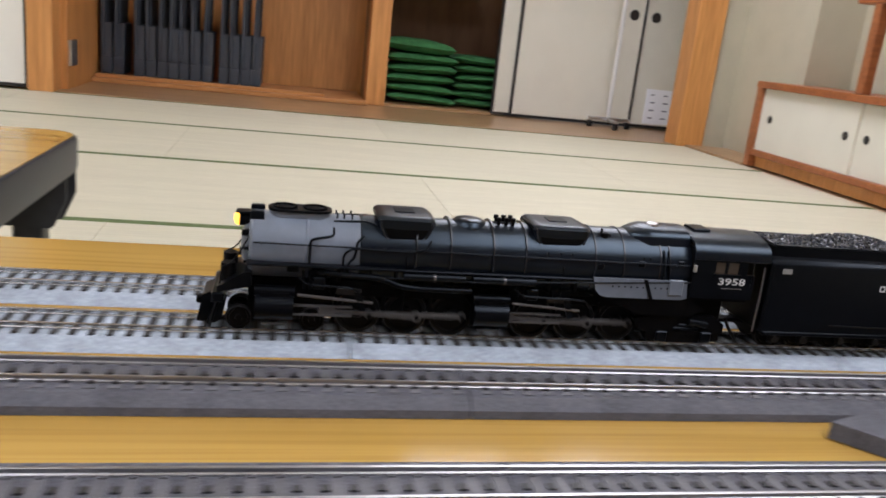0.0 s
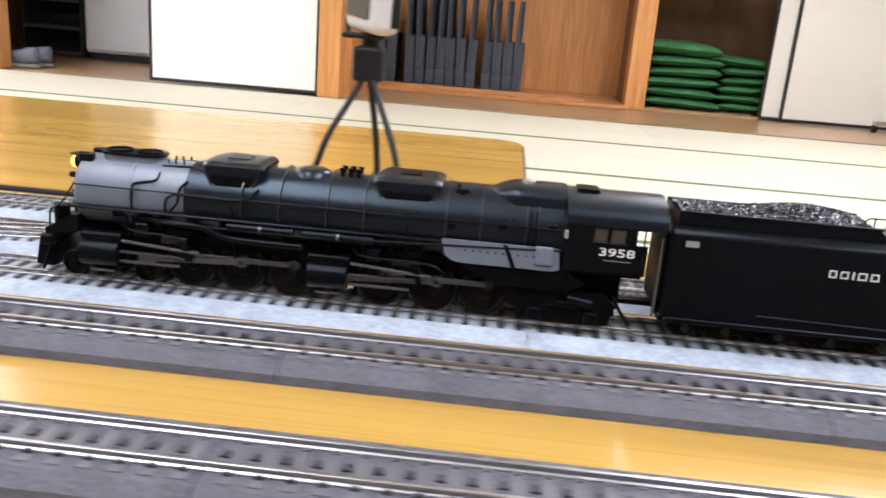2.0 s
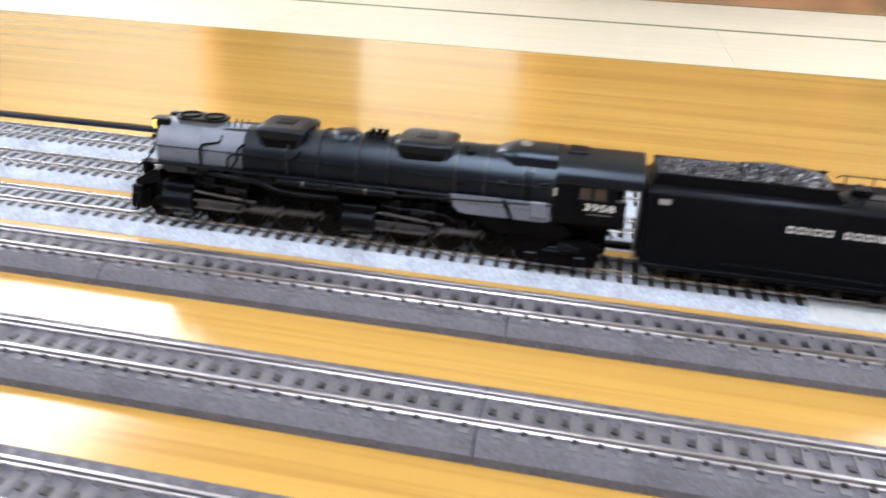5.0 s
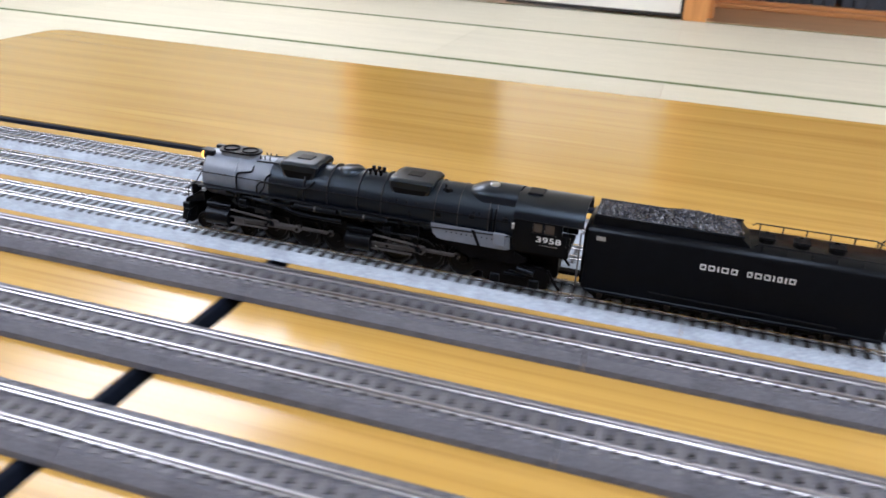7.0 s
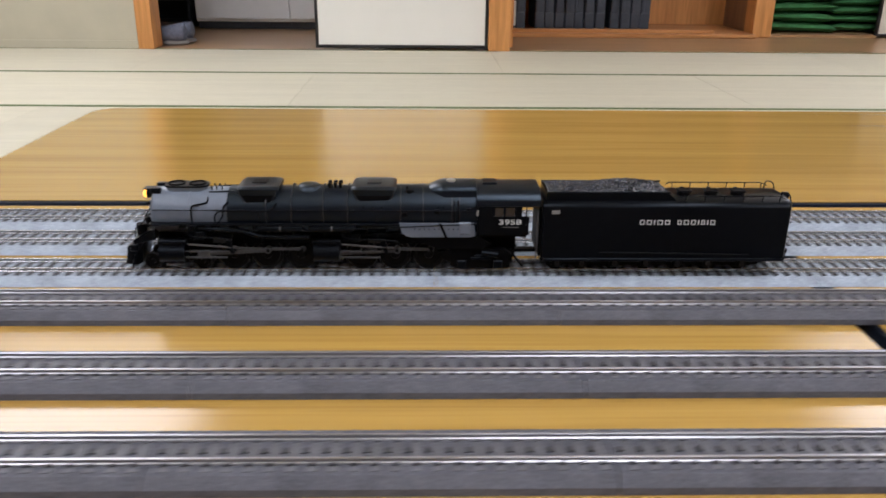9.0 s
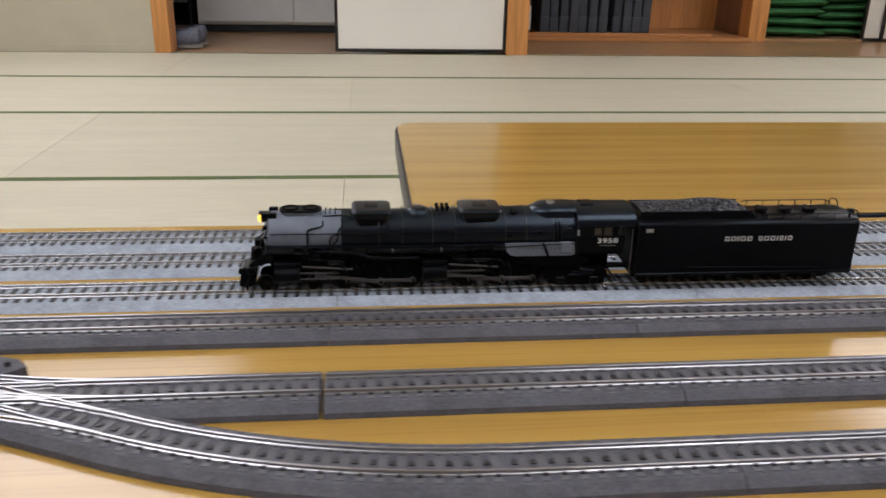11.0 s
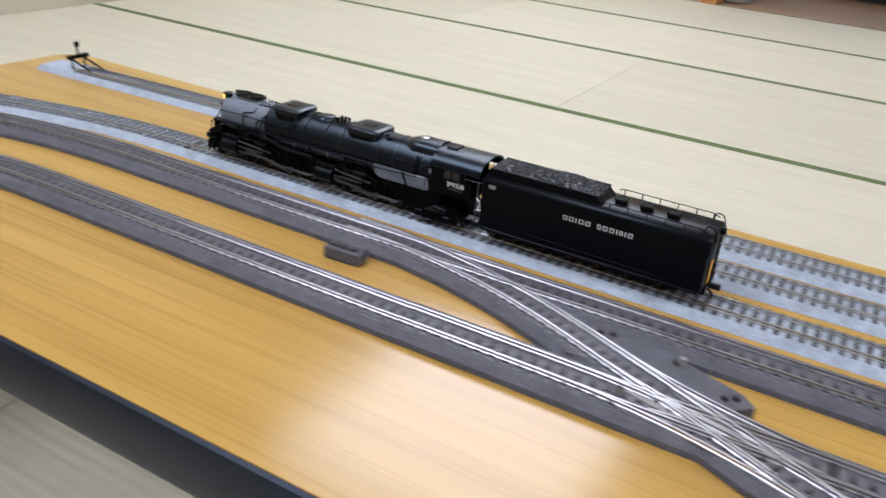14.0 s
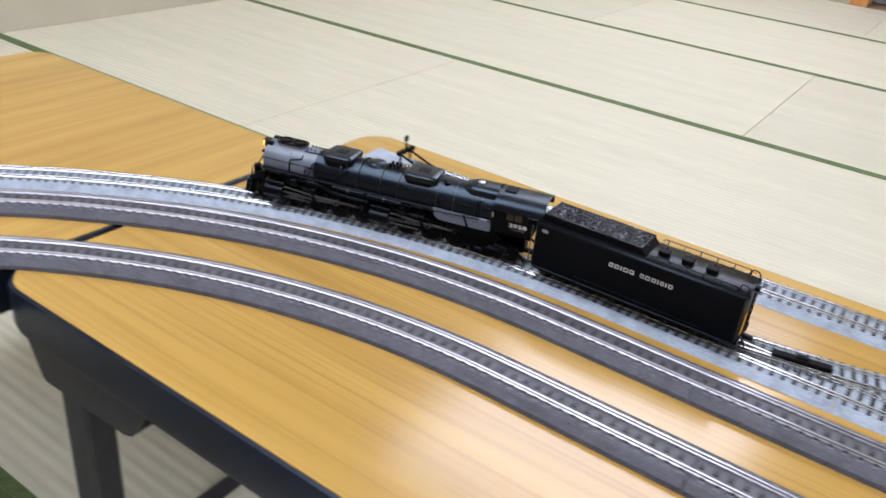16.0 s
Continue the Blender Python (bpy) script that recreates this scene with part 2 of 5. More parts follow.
def pipe(bm, pts, r, seg=6):
    """A bent pipe through pts."""
    pts = [Vector(p) for p in pts]
    rings = []
    for i, p in enumerate(pts):
        d = (pts[min(i + 1, len(pts) - 1)] - pts[max(i - 1, 0)]).normalized()
        q = d.to_track_quat("Z", "Y")
        rings.append([bm.verts.new(p + q @ Vector((r * math.cos(2 * math.pi * k / seg), r * math.sin(2 * math.pi * k / seg), 0))) for k in range(seg)])
    for a, b in zip(rings, rings[1:]):
        n0 = min(range(seg), key=lambda s: sum((a[k].co - b[(k + s) % seg].co).length for k in range(seg)))
        for k in range(seg):
            bm.faces.new((a[k], a[(k + 1) % seg], b[(k + 1 + n0) % seg], b[(k + n0) % seg]))
    bm.faces.new(rings[0])
    bm.faces.new(rings[-1])
    return bm


def bent(pts, n=5, amount=0.3):
    """The points of a polyline with its corners rounded."""
    pts = [Vector(p) for p in pts]
    out = [pts[0]]
    for a, b, c in zip(pts, pts[1:], pts[2:]):
        s, e = b.lerp(a, amount), b.lerp(c, amount)
        for i in range(n + 1):
            u = i / n
            out.append((s.lerp(b, u)).lerp(b.lerp(e, u), u))
    return out + [pts[-1]]


def prism(bm, outline, axis, a, b, mi=0):
    """Extrudes a closed outline of (p, q) along an axis from a to b."""
    def at(p, q, s):
        return {"x": (s, p, q), "y": (p, s, q), "z": (p, q, s)}[axis]
    r0 = [bm.verts.new(at(p, q, a)) for p, q in outline]
    r1 = [bm.verts.new(at(p, q, b)) for p, q in outline]
    n = len(outline)
    for i in range(n):
        bm.faces.new((r0[i], r0[(i + 1) % n], r1[(i + 1) % n], r1[i])).material_index = mi
    bm.faces.new(r0).material_index = mi
    bm.faces.new(r1).material_index = mi
    return bm


def lathe(bm, profile, center, axis="x", seg=32):
    """Turns a profile of (along, radius) round an axis through center."""
    c = Vector(center)
    rings = []
    for s, r in profile:
        ring = []
        for i in range(seg):
            a = 2 * math.pi * i / seg
            u, v = r * math.cos(a), r * math.sin(a)
            ring.append(bm.verts.new(c + Vector({"x": (s, u, v), "y": (u, s, v), "z": (u, v, s)}[axis])))
        rings.append(ring)
    for a, b in zip(rings, rings[1:]):
        for i in range(seg):
            bm.faces.new((a[i], a[(i + 1) % seg], b[(i + 1) % seg], b[i]))
    bm.faces.new(rings[0])
    bm.faces.new(rings[-1])
    return bm


def writing(name, text, size, m, mat, parent, label="", width=None):
    """Raised letters in the built-in font, as a mesh."""
    cu = bpy.data.curves.new(name, "FONT")
    cu.body, cu.size, cu.extrude, cu.resolution_u = text, size, 0.00008, 3
    cu.align_x, cu.align_y = "CENTER", "CENTER"
    cu.offset = size * 0.008
    tmp = new(name, cu)
    dg = bpy.context.evaluated_depsgraph_get()
    me = bpy.data.meshes.new_from_object(tmp.evaluated_get(dg))
    bpy.data.objects.remove(tmp)
    if width:
        xs = [v.co.x for v in me.vertices]
        k = width / (max(xs) - min(xs))
        for v in me.vertices:
            v.co.x *= k
    me.transform(m)
    me.materials.clear()
    me.materials.append(mat)
    ob = new(name, me)
    ob.parent = parent
    if label:
        ob["label"] = label
    return ob

# ---- room ----
ROOM = Matrix.Identity(4)
WALL_Y, RIGHT_X, LEFT_X, FRONT_Y, CEIL_Z = 4.33, 2.50, -5.02, -4.2, 2.62
DEEP_Y = 5.14              # the closets lie behind a strip of floorboards
ROW_C, ROW_A, ROW_B = 1.662, 2.574, 3.436


def room_thing(ob):
    ob.matrix_world = ROOM @ ob.matrix_world
    return ob


def setting(name, bm, mat, label, category, parent=None):
    return tagged(room_thing(part(name, bm, mat, parent)) if parent is None else part(name, bm, mat, parent), label, category, kind="structure")


floor = room_thing(tagged(part("floor", boxm(LEFT_X - 0.3, 7.0, FRONT_Y - 0.3, 8.0, -0.12, -0.004), BOARDS), "brown wooden floor under the straw mats", "floor", kind="structure"))


def tatami_mats(parent):
    rows = [ROW_B, ROW_A, ROW_C, ROW_C - 0.945, ROW_C - 1.878, ROW_C - 2.75, ROW_C - 3.64, ROW_C - 4.53, ROW_C - 5.42]
    tops = [WALL_Y - 0.003] + rows[:-1]
    for k, (y0, y1) in enumerate(zip(rows, tops)):
        start = -3.096 - 1.82 * 2 + (0.91 if k % 2 else 0)
        xs = [LEFT_X] + [start + 1.82 * i for i in range(1, 7) if LEFT_X + 0.2 < start + 1.82 * i < RIGHT_X - 0.4]
        for x0, x1 in zip(xs, xs[1:] + [RIGHT_X]):
            mat = part("tatami_mat", boxm(x0 + 0.001, x1 - 0.001, y0, y1, -0.004, 0.0), RUSH, parent)
            for a, b in ((y0 + 0.0005, y0 + 0.015), (y1 - 0.015, y1 - 0.0005)):
                part("border", boxm(x0 + 0.001, x1 - 0.001, a, b, -0.001, 0.0014), HERI, mat)


tatami_mats(floor)
setting("floor_strip", boxm(-1.16, 2.62, WALL_Y, DEEP_Y + 0.02, -0.003, 0.004), BOARDS, "polished wooden threshold along the closets", "threshold")
setting("floor_strip_right", boxm(RIGHT_X + 0.002, RIGHT_X + 0.28, 3.64, WALL_Y - 0.04, -0.003, 0.012), BOARDS, "polished wooden board along the side wall", "threshold")

LINTEL = 1.83
# back wall, its openings run through it
bw = boxm(LEFT_X, -3.30, WALL_Y, WALL_Y + 0.12, 0, CEIL_Z)
box(bw, -3.30, 2.45, WALL_Y + 0.001, WALL_Y + 0.12, LINTEL + 0.07, CEIL_Z)
wall_north = setting("wall_north", bw, PLASTER, "beige plaster wall over the closets and doorway", "wall")
setting("wall_west", boxm(LEFT_X - 0.12, LEFT_X, FRONT_Y, WALL_Y + 0.12, 0, CEIL_Z), PLASTER, "beige plaster side wall", "wall")
we = boxm(RIGHT_X + 0.28, RIGHT_X + 0.4, 3.70, WALL_Y, 0, CEIL_Z)
box(we, RIGHT_X + 0.56, RIGHT_X + 0.7, FRONT_Y, 3.64, 0, CEIL_Z)
box(we, RIGHT_X + 0.28, RIGHT_X + 0.7, 3.64, 3.699, 0, CEIL_Z)
setting("wall_east", we, PLASTER, "beige plaster side wall with a recess", "wall")
setting("wall_alcove", boxm(2.62, RIGHT_X + 0.4, WALL_Y + 0.001, WALL_Y + 0.12, 0, CEIL_Z), PLASTER, "beige plaster wall beside the closets", "wall")
setting("wall_deep_end", boxm(2.90, 3.0, WALL_Y + 0.12, DEEP_Y + 0.9, 0, CEIL_Z), PLASTER, "beige end wall of the closet strip", "wall")
setting("wall_over_closets", boxm(-1.163, 2.9, DEEP_Y + 0.03, DEEP_Y + 0.12, LINTEL + 0.07, CEIL_Z), PLASTER, "beige plaster over the closet doors", "wall")
# Unseen wall, made dark so the boiler's flank reflects little light.
setting("wall_south_unseen", boxm(LEFT_X - 0.12, RIGHT_X + 0.7, FRONT_Y - 0.12, FRONT_Y, 0, CEIL_Z), WOOD_DARK, "unseen dark brown wall facing the closets, added to darken reflections", "wall")
setting("ceiling", boxm(LEFT_X - 0.12, RIGHT_X + 0.7, FRONT_Y - 0.12, WALL_Y + 2.2, CEIL_Z, CEIL_Z + 0.1), CEILING, "light wooden ceiling", "ceiling")
setting("baseboard", boxm(LEFT_X, -3.31, WALL_Y - 0.012, WALL_Y, 0, 0.045), PLASTER, "low beige skirting strip", "baseboard")
setting("trim_lintel", boxm(-3.22, 2.44, WALL_Y - 0.03, WALL_Y + 0.14, LINTEL, LINTEL + 0.07, 0.004), WOOD_H, "orange cedar lintel rail", "trim")
# posts
for nm, x0, x1, y, z0, z1 in (("post_doorway", -3.312, -3.222, WALL_Y, 0, CEIL_Z), ("post_shelf", -1.290, -1.163, WALL_Y, 0, CEIL_Z),
                              ("post_closet", 0.575, 0.705, DEEP_Y, 0.005, LINTEL - 0.002), ("post_corner", 2.44, 2.62, WALL_Y - 0.01, 0, CEIL_Z)):
    setting("trim_" + nm, boxm(x0, x1, y - 0.025, y + 0.14, z0, z1, 0.004), WOOD, "orange cedar post", "post")
setting("trim_deep_lintel", boxm(-1.12, 2.89, DEEP_Y - 0.03, DEEP_Y + 0.14, LINTEL, LINTEL + 0.07, 0.004), WOOD_H, "orange cedar lintel over the closet doors", "trim")

# the hall behind the open doorway
hall = boxm(-4.3, -1.25, WALL_Y + 1.85, WALL_Y + 1.97, 0, CEIL_Z)
box(hall, -4.42, -4.3, WALL_Y + 0.12, WALL_Y + 1.97, 0, CEIL_Z)
setting("wall_hall", hall, WOOD_DARK, "dark brown wall of the hall", "wall")


def white_cabinet(x0, x1):
    c = empty("hall_cabinet", "white enamelled double-door cabinet in the hall", "cabinet")
    y = WALL_Y + 1.18
    part("body", boxm(x0, x1, y, y + 0.4, 0.05, 1.75, 0.004), WHITE_METAL, c)
    part("plinth", boxm(x0 + 0.01, x1 - 0.01, y + 0.02, y + 0.39, 0.0, 0.05), STEEL_DARK, c, "dark plinth")
    n = 2
    for i in range(n):
        a = x0 + (x1 - x0) * i / n
        b = x0 + (x1 - x0) * (i + 1) / n
        d = part("door", boxm(a + 0.004, b - 0.004, y - 0.022, y - 0.002, 0.07, 1.73, 0.003), WHITE_METAL, c)
        hx = b - 0.04 if i == 0 else a + 0.03
        part("handle", boxm(hx, hx + 0.012, y - 0.04, y - 0.022, 0.8, 0.92, 0.003), CHROME, d, "steel handle")
    room_thing(c)


white_cabinet(-3.29, -1.95)


def sneaker_pair():
    """Low cloth shoes: rounded upper with an open collar, on a thick pale sole."""
    p = empty("shoe_pair", "grey-blue cloth shoes standing on the hall floor", "shoes")
    for x, y in ((-3.21, WALL_Y + 0.21), (-3.20, WALL_Y + 0.34)):
        bm = bmesh.new()
        lathe(bm, [(-0.12, 0.006), (-0.112, 0.030), (-0.07, 0.041), (0.0, 0.040), (0.06, 0.043), (0.105, 0.034), (0.118, 0.006)], (x, y, 0.058), "x", 14)
        for v in bm.verts:
            u = (v.co.x - x) / 0.12
            if v.co.z > 0.058:
                v.co.z += 0.030 * max(0.0, u + 0.25)
            v.co.z = max(v.co.z, 0.024)
        shoe = part("shoe", bm, SNEAKER, p, smooth=True)
        part("sole", prism(bmesh.new(), [(x + 0.125 * math.cos(radians(a)), y + 0.043 * math.sin(radians(a))) for a in range(0, 360, 24)], "z", 0.005, 0.0238), PLATE, shoe, "grey rubber sole")
        part("collar", boxm(x + 0.035, x + 0.095, y - 0.02, y + 0.02, 0.104, 0.116, 0.004), RUBBER, shoe, "dark collar")
    room_thing(p)


sneaker_pair()


def hall_rack():
    """An open dark shoe rack against the hall's far wall."""
    r = empty("shoe_rack", "dark open shoe rack with a pale shelf edge", "rack")
    x0, x1, y = -3.80, -3.335, WALL_Y + 1.20
    for x in (x0, x1 - 0.02):
        part("side_panel", boxm(x, x + 0.02, y, y + 0.35, 0.0, 0.80, 0.002), STEEL_DARK, r)
    part("back_panel", boxm(x0 + 0.02, x1 - 0.02, y + 0.335, y + 0.35, 0.0, 0.80), STEEL_DARK, r)
    for z in (0.03, 0.205, 0.40, 0.60, 0.78):
        sh = part("shelf", boxm(x0 + 0.0205, x1 - 0.0205, y + 0.012, y + 0.334, z - 0.01, z + 0.008), STEEL_DARK, r)
        part("shelf_edge", boxm(x0 + 0.0205, x1 - 0.0205, y, y + 0.0115, z - 0.012, z + 0.012, 0.002), CHROME, sh, "pale metal shelf edge")
    room_thing(r)


hall_rack()



def fusuma(name, x0, x1, y, frame_mat, paper, label, pull=None):
    d = empty(name, label, "sliding door", kind="structure")
    part("paper_panel", boxm(x0 + 0.018, x1 - 0.018, y + 0.004, y + 0.022, 0.03, LINTEL - 0.018), paper, d)
    for a, b, c, e in ((x0, x0 + 0.018, 0.012, LINTEL), (x1 - 0.018, x1, 0.012, LINTEL), (x0 + 0.018, x1 - 0.018, 0.012, 0.03), (x0 + 0.018, x1 - 0.018, LINTEL - 0.018, LINTEL)):
        part("frame_bar", boxm(a, b, y, y + 0.028, c, e, 0.002), frame_mat, d, "thin dark frame bar")
    if pull:
        bm = bmesh.new()
        lathe(bm, [(0, 0.033), (0.003, 0.036), (0.005, 0.03), (0.004, 0.0005)], (pull, y - 0.0015, 0.78), "y", 20)
        part("finger_pull", bm, BLACK, d, "round black finger pull", smooth=True)
    return room_thing(d)


fusuma("door_1", -2.294, -1.291, WALL_Y + 0.0, BLACK, PAPER, "white paper sliding door in a thin black frame", -2.21)
fusuma("door_2", 1.460, 1.62, DEEP_Y + 0.035, BLACK, CREAM, "cream paper sliding door mostly slid behind another")
fusuma("door_3", 1.587, 2.49, DEEP_Y + 0.0, BLACK, CREAM, "cream paper sliding closet door with a round pull", 2.40)
fusuma("door_4", 2.470, 2.898, DEEP_Y + 0.034, BLACK, CREAM, "cream paper sliding closet door with a round pull", 2.58)


def notice():
    n = tagged(part("notice", boxm(2.60, 2.82, DEEP_Y + 0.030, DEEP_Y + 0.0375, 0.04, 0.29), NOTICE), "white printed notice taped to the closet door", "notice")
    rnd = random.Random(5)
    for i in range(4):
        for j in range(2):
            x, z = 2.635 + j * 0.10, 0.08 + i * 0.055
            part("print_block", boxm(x, x + 0.02 + 0.02 * rnd.random(), DEEP_Y + 0.027, DEEP_Y + 0.0298, z, z + 0.009), INK, n)
    room_thing(n)


notice()


def rolling_stand():
    s = empty("rolling_stand", "slim white stand on dark casters before the closet", "stand")
    part("pole", rod(bmesh.new(), (2.26, DEEP_Y - 0.14, 0.07), (2.26, DEEP_Y - 0.14, 1.45), 0.014, 12), WHITE_METAL, s, smooth=True)
    part("foot_bar", boxm(2.12, 2.42, DEEP_Y - 0.16, DEEP_Y - 0.12, 0.05, 0.075, 0.005), CHROME, s)
    part("cross_bar", boxm(2.25, 2.275, DEEP_Y - 0.3, DEEP_Y - 0.03, 0.045, 0.068, 0.005), CHROME, s)
    for x, y in ((2.13, DEEP_Y - 0.14), (2.41, DEEP_Y - 0.14), (2.26, DEEP_Y - 0.29)):
        part("caster", rod(bmesh.new(), (x - 0.012, y, 0.026), (x + 0.012, y, 0.026), 0.025, 14), RUBBER, s, smooth=True)
    room_thing(s)


rolling_stand()

# open closets: lining boxes with depth
setting("wall_closet_back", boxm(-1.13, 0.60, DEEP_Y + 0.62, DEEP_Y + 0.66, 0, LINTEL), WOOD, "orange cedar back of the open closet", "closet wall")
setting("wall_closet_side", boxm(-1.20, -1.13, WALL_Y + 0.141, DEEP_Y + 0.66, 0, CEIL_Z), WOOD, "orange cedar side of the closet", "closet wall")
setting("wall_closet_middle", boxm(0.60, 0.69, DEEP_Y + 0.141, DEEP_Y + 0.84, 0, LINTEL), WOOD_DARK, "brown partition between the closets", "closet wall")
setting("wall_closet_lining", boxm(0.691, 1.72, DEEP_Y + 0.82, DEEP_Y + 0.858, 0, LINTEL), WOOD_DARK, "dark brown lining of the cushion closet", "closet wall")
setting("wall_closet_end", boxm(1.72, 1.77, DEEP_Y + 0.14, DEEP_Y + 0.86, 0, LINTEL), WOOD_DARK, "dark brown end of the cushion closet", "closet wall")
setting("closet_floor", boxm(-1.13, 0.574, DEEP_Y - 0.10, DEEP_Y + 0.62, 0.0045, 0.032, 0.004), WOOD_H, "cedar closet floor board", "closet floor")
setting("closet_floor_cushions", boxm(0.706, 1.459, DEEP_Y + 0.021, DEEP_Y + 0.82, 0.0, 0.02, 0.004), BOARDS, "wooden floor of the cushion closet", "closet floor")
setting("closet_shelf", boxm(0.71, 1.455, DEEP_Y + 0.05, DEEP_Y + 0.818, 0.80, 0.84, 0.003), WOOD_H, "cedar shelf above the cushions", "shelf")
setting("closet_shelf_board", boxm(-1.129, 0.574, DEEP_Y + 0.05, DEEP_Y + 0.62, 1.05, 1.09, 0.003), WOOD_H, "cedar shelf above the folded chairs", "shelf")
setting("closet_batten", boxm(-1.12, 0.30, DEEP_Y - 0.06, DEEP_Y + 0.0, 0.0325, 0.055, 0.003), WOOD_H, "low cedar batten on the closet floor", "batten")
hinge = room_thing(tagged(part("strike_plate", boxm(-1.1295, -1.114, WALL_Y + 0.16, WALL_Y + 0.30, 0.13, 0.27, 0.003), CHROME), "small steel plate on the cedar closet side", "plate"))


def folded_chair():
    """A legless floor chair, folded and stood on end: backrest slats over a seat panel."""
    c = empty("floor_chair", "folded slate-blue plastic floor chair stood on end", "chair", "floor chairs in the closet")
    part("seat_panel", boxm(-0.027, 0.037, 0.0, 0.30, 0.02, 0.335, 0.006), SLATE_L, c)
    part("base", boxm(-0.029, 0.038, -0.006, 0.30, 0.014, 0.125, 0.009, seg=2), SLATE_L, c)
    part("back_frame", boxm(-0.026, -0.004, -0.012, 0.32, 0.127, 0.60, 0.004), SLATE_L, c)
    for y in (0.03, 0.11, 0.19, 0.27):
        part("slat", boxm(-0.0035, 0.010, y, y + 0.03, 0.325, 0.60, 0.003), SLATE, c)
    return c


chair0 = folded_chair()
xs = [-1.08, -1.01, -0.88, -0.81, -0.74, -0.675, -0.605, -0.535, -0.465, -0.36, -0.29, -0.22, -0.155]
for i, xx in enumerate(xs):
    m = ROOM @ pose(xx, DEEP_Y + 0.06 + 0.012 * math.sin(i * 2.3), 0.0325, 0, 1.2 * math.sin(i * 1.7), 1.5 * math.sin(i))
    if i == 0:
        chair0.matrix_world = m
    else:
        copy_thing(chair0, m)


def cushion(w, h, seed):
    """A square floor cushion with a swollen middle and soft thin edges."""
    bm = bmesh.new()
    n = 14
    rnd = random.Random(seed)
    top, bot = [], []
    for j in range(n + 1):
        for i in range(n + 1):
            u, v = 2 * i / n - 1, 2 * j / n - 1
            e = max(abs(u), abs(v))
            k = (1 - e ** 2.6) ** 0.6 if e < 1 else 0
            wob = 0.006 * noise.noise((u * 3 + seed, v * 3, seed))
            pinch = 1 - 0.05 * (1 - abs(u)) * (1 - abs(v))
            x, y = u * w * pinch, v * w * pinch
            top.append(bm.verts.new((x, y, h * (0.5 + 0.5 * k) + wob)))
            bot.append(bm.verts.new((x, y, h * (0.5 - 0.5 * k) + wob)))
    for j in range(n):
        for i in range(n):
            q = (j * (n + 1) + i, j * (n + 1) + i + 1, (j + 1) * (n + 1) + i + 1, (j + 1) * (n + 1) + i)
            bm.faces.new([top[k] for k in q])
            bm.faces.new([bot[k] for k in reversed(q)])
    bmesh.ops.remove_doubles(bm, verts=bm.verts, dist=0.0005)
    return bm


for cx, cy, count, hh, s0 in ((0.965, 0.36, 6, 0.076, 1), (1.46, 0.42, 6, 0.066, 20)):
    for i in range(count):
        big = 1.35 if i == count - 1 and s0 == 1 else 1.0
        ob = part("floor_cushion", cushion(0.25, hh * big, s0 + i), GREEN, smooth=True)
        tagged(ob, "green cloth floor cushion lying in a stack", "cushion", "floor cushions in the closet")
        ob.matrix_world = ROOM @ pose(cx + 0.02 * math.sin(i * 2.1 + s0), DEEP_Y + cy, 0.021 + i * hh * 0.9, 0, 2 * math.sin(i * 1.3 + s0), 4 * math.sin(i * 3.7))


def low_cabinet():
    """The built-in low cabinet with sliding doors in the side recess."""
    c = empty("low_cabinet", "low built-in cabinet with cream sliding doors and red-brown frame", "cabinet")
    x, y0, y1, z0, z1 = RIGHT_X + 0.02, 1.2, 3.62, 0.085, 0.42
    part("body", boxm(x + 0.05, x + 0.5, y0, y1, z0, z1), WOOD_DARK, c)
    part("top_board", boxm(x - 0.015, x + 0.5, y0, y1 + 0.02, z1, z1 + 0.035, 0.003), WOOD_RED, c)
    part("bottom_rail", boxm(x - 0.005, x + 0.05, y0, y1, z0 - 0.02, z0 + 0.012, 0.003), WOOD_RED, c)
    part("plinth", boxm(x + 0.03, x + 0.5, y0, y1, 0.006, z0 - 0.02), WOOD, c)
    for y in (y1 - 0.03, 2.0, y0):
        part("post", boxm(x - 0.012, x + 0.06, y, y + 0.045, 0.006, z1, 0.003), WOOD_RED, c)
    for a, b, pull, off in ((2.835, 3.59, 3.50, 0.012), (2.045, 2.86, 2.775, 0.026), (1.25, 2.0, 1.9, 0.012)):
        d = part("door", boxm(x + off, x + off + 0.014, a, b, z0 + 0.013, z1 - 0.001), CREAM, c)
        for py in (pull, a + 0.065):
            bm = bmesh.new()
            lathe(bm, [(-0.002, 0.017), (0.0, 0.02), (0.003, 0.02)], (x + off - 0.002, py, 0.265), "x", 16)
            part("finger_pull", bm, BLACK, d, "small dark finger pull", smooth=True)
    room_thing(c)


low_cabinet()
setting("trim_alcove_post", boxm(RIGHT_X + 0.005, RIGHT_X + 0.055, 2.825, 2.87, 0.456, 1.9, 0.004), WOOD_RED, "slim red-brown alcove post", "post")
setting("trim_alcove_shelf", boxm(RIGHT_X + 0.0, RIGHT_X + 0.5, 1.0, 2.98, 0.84, 0.89, 0.004), WOOD_RED, "red-brown alcove shelf", "shelf")
sw = room_thing(tagged(part("wall_socket", boxm(LEFT_X, LEFT_X + 0.012, 2.42, 2.49, 0.10, 0.22, 0.004), WHITE_METAL), "white plate low on the side wall", "socket"))


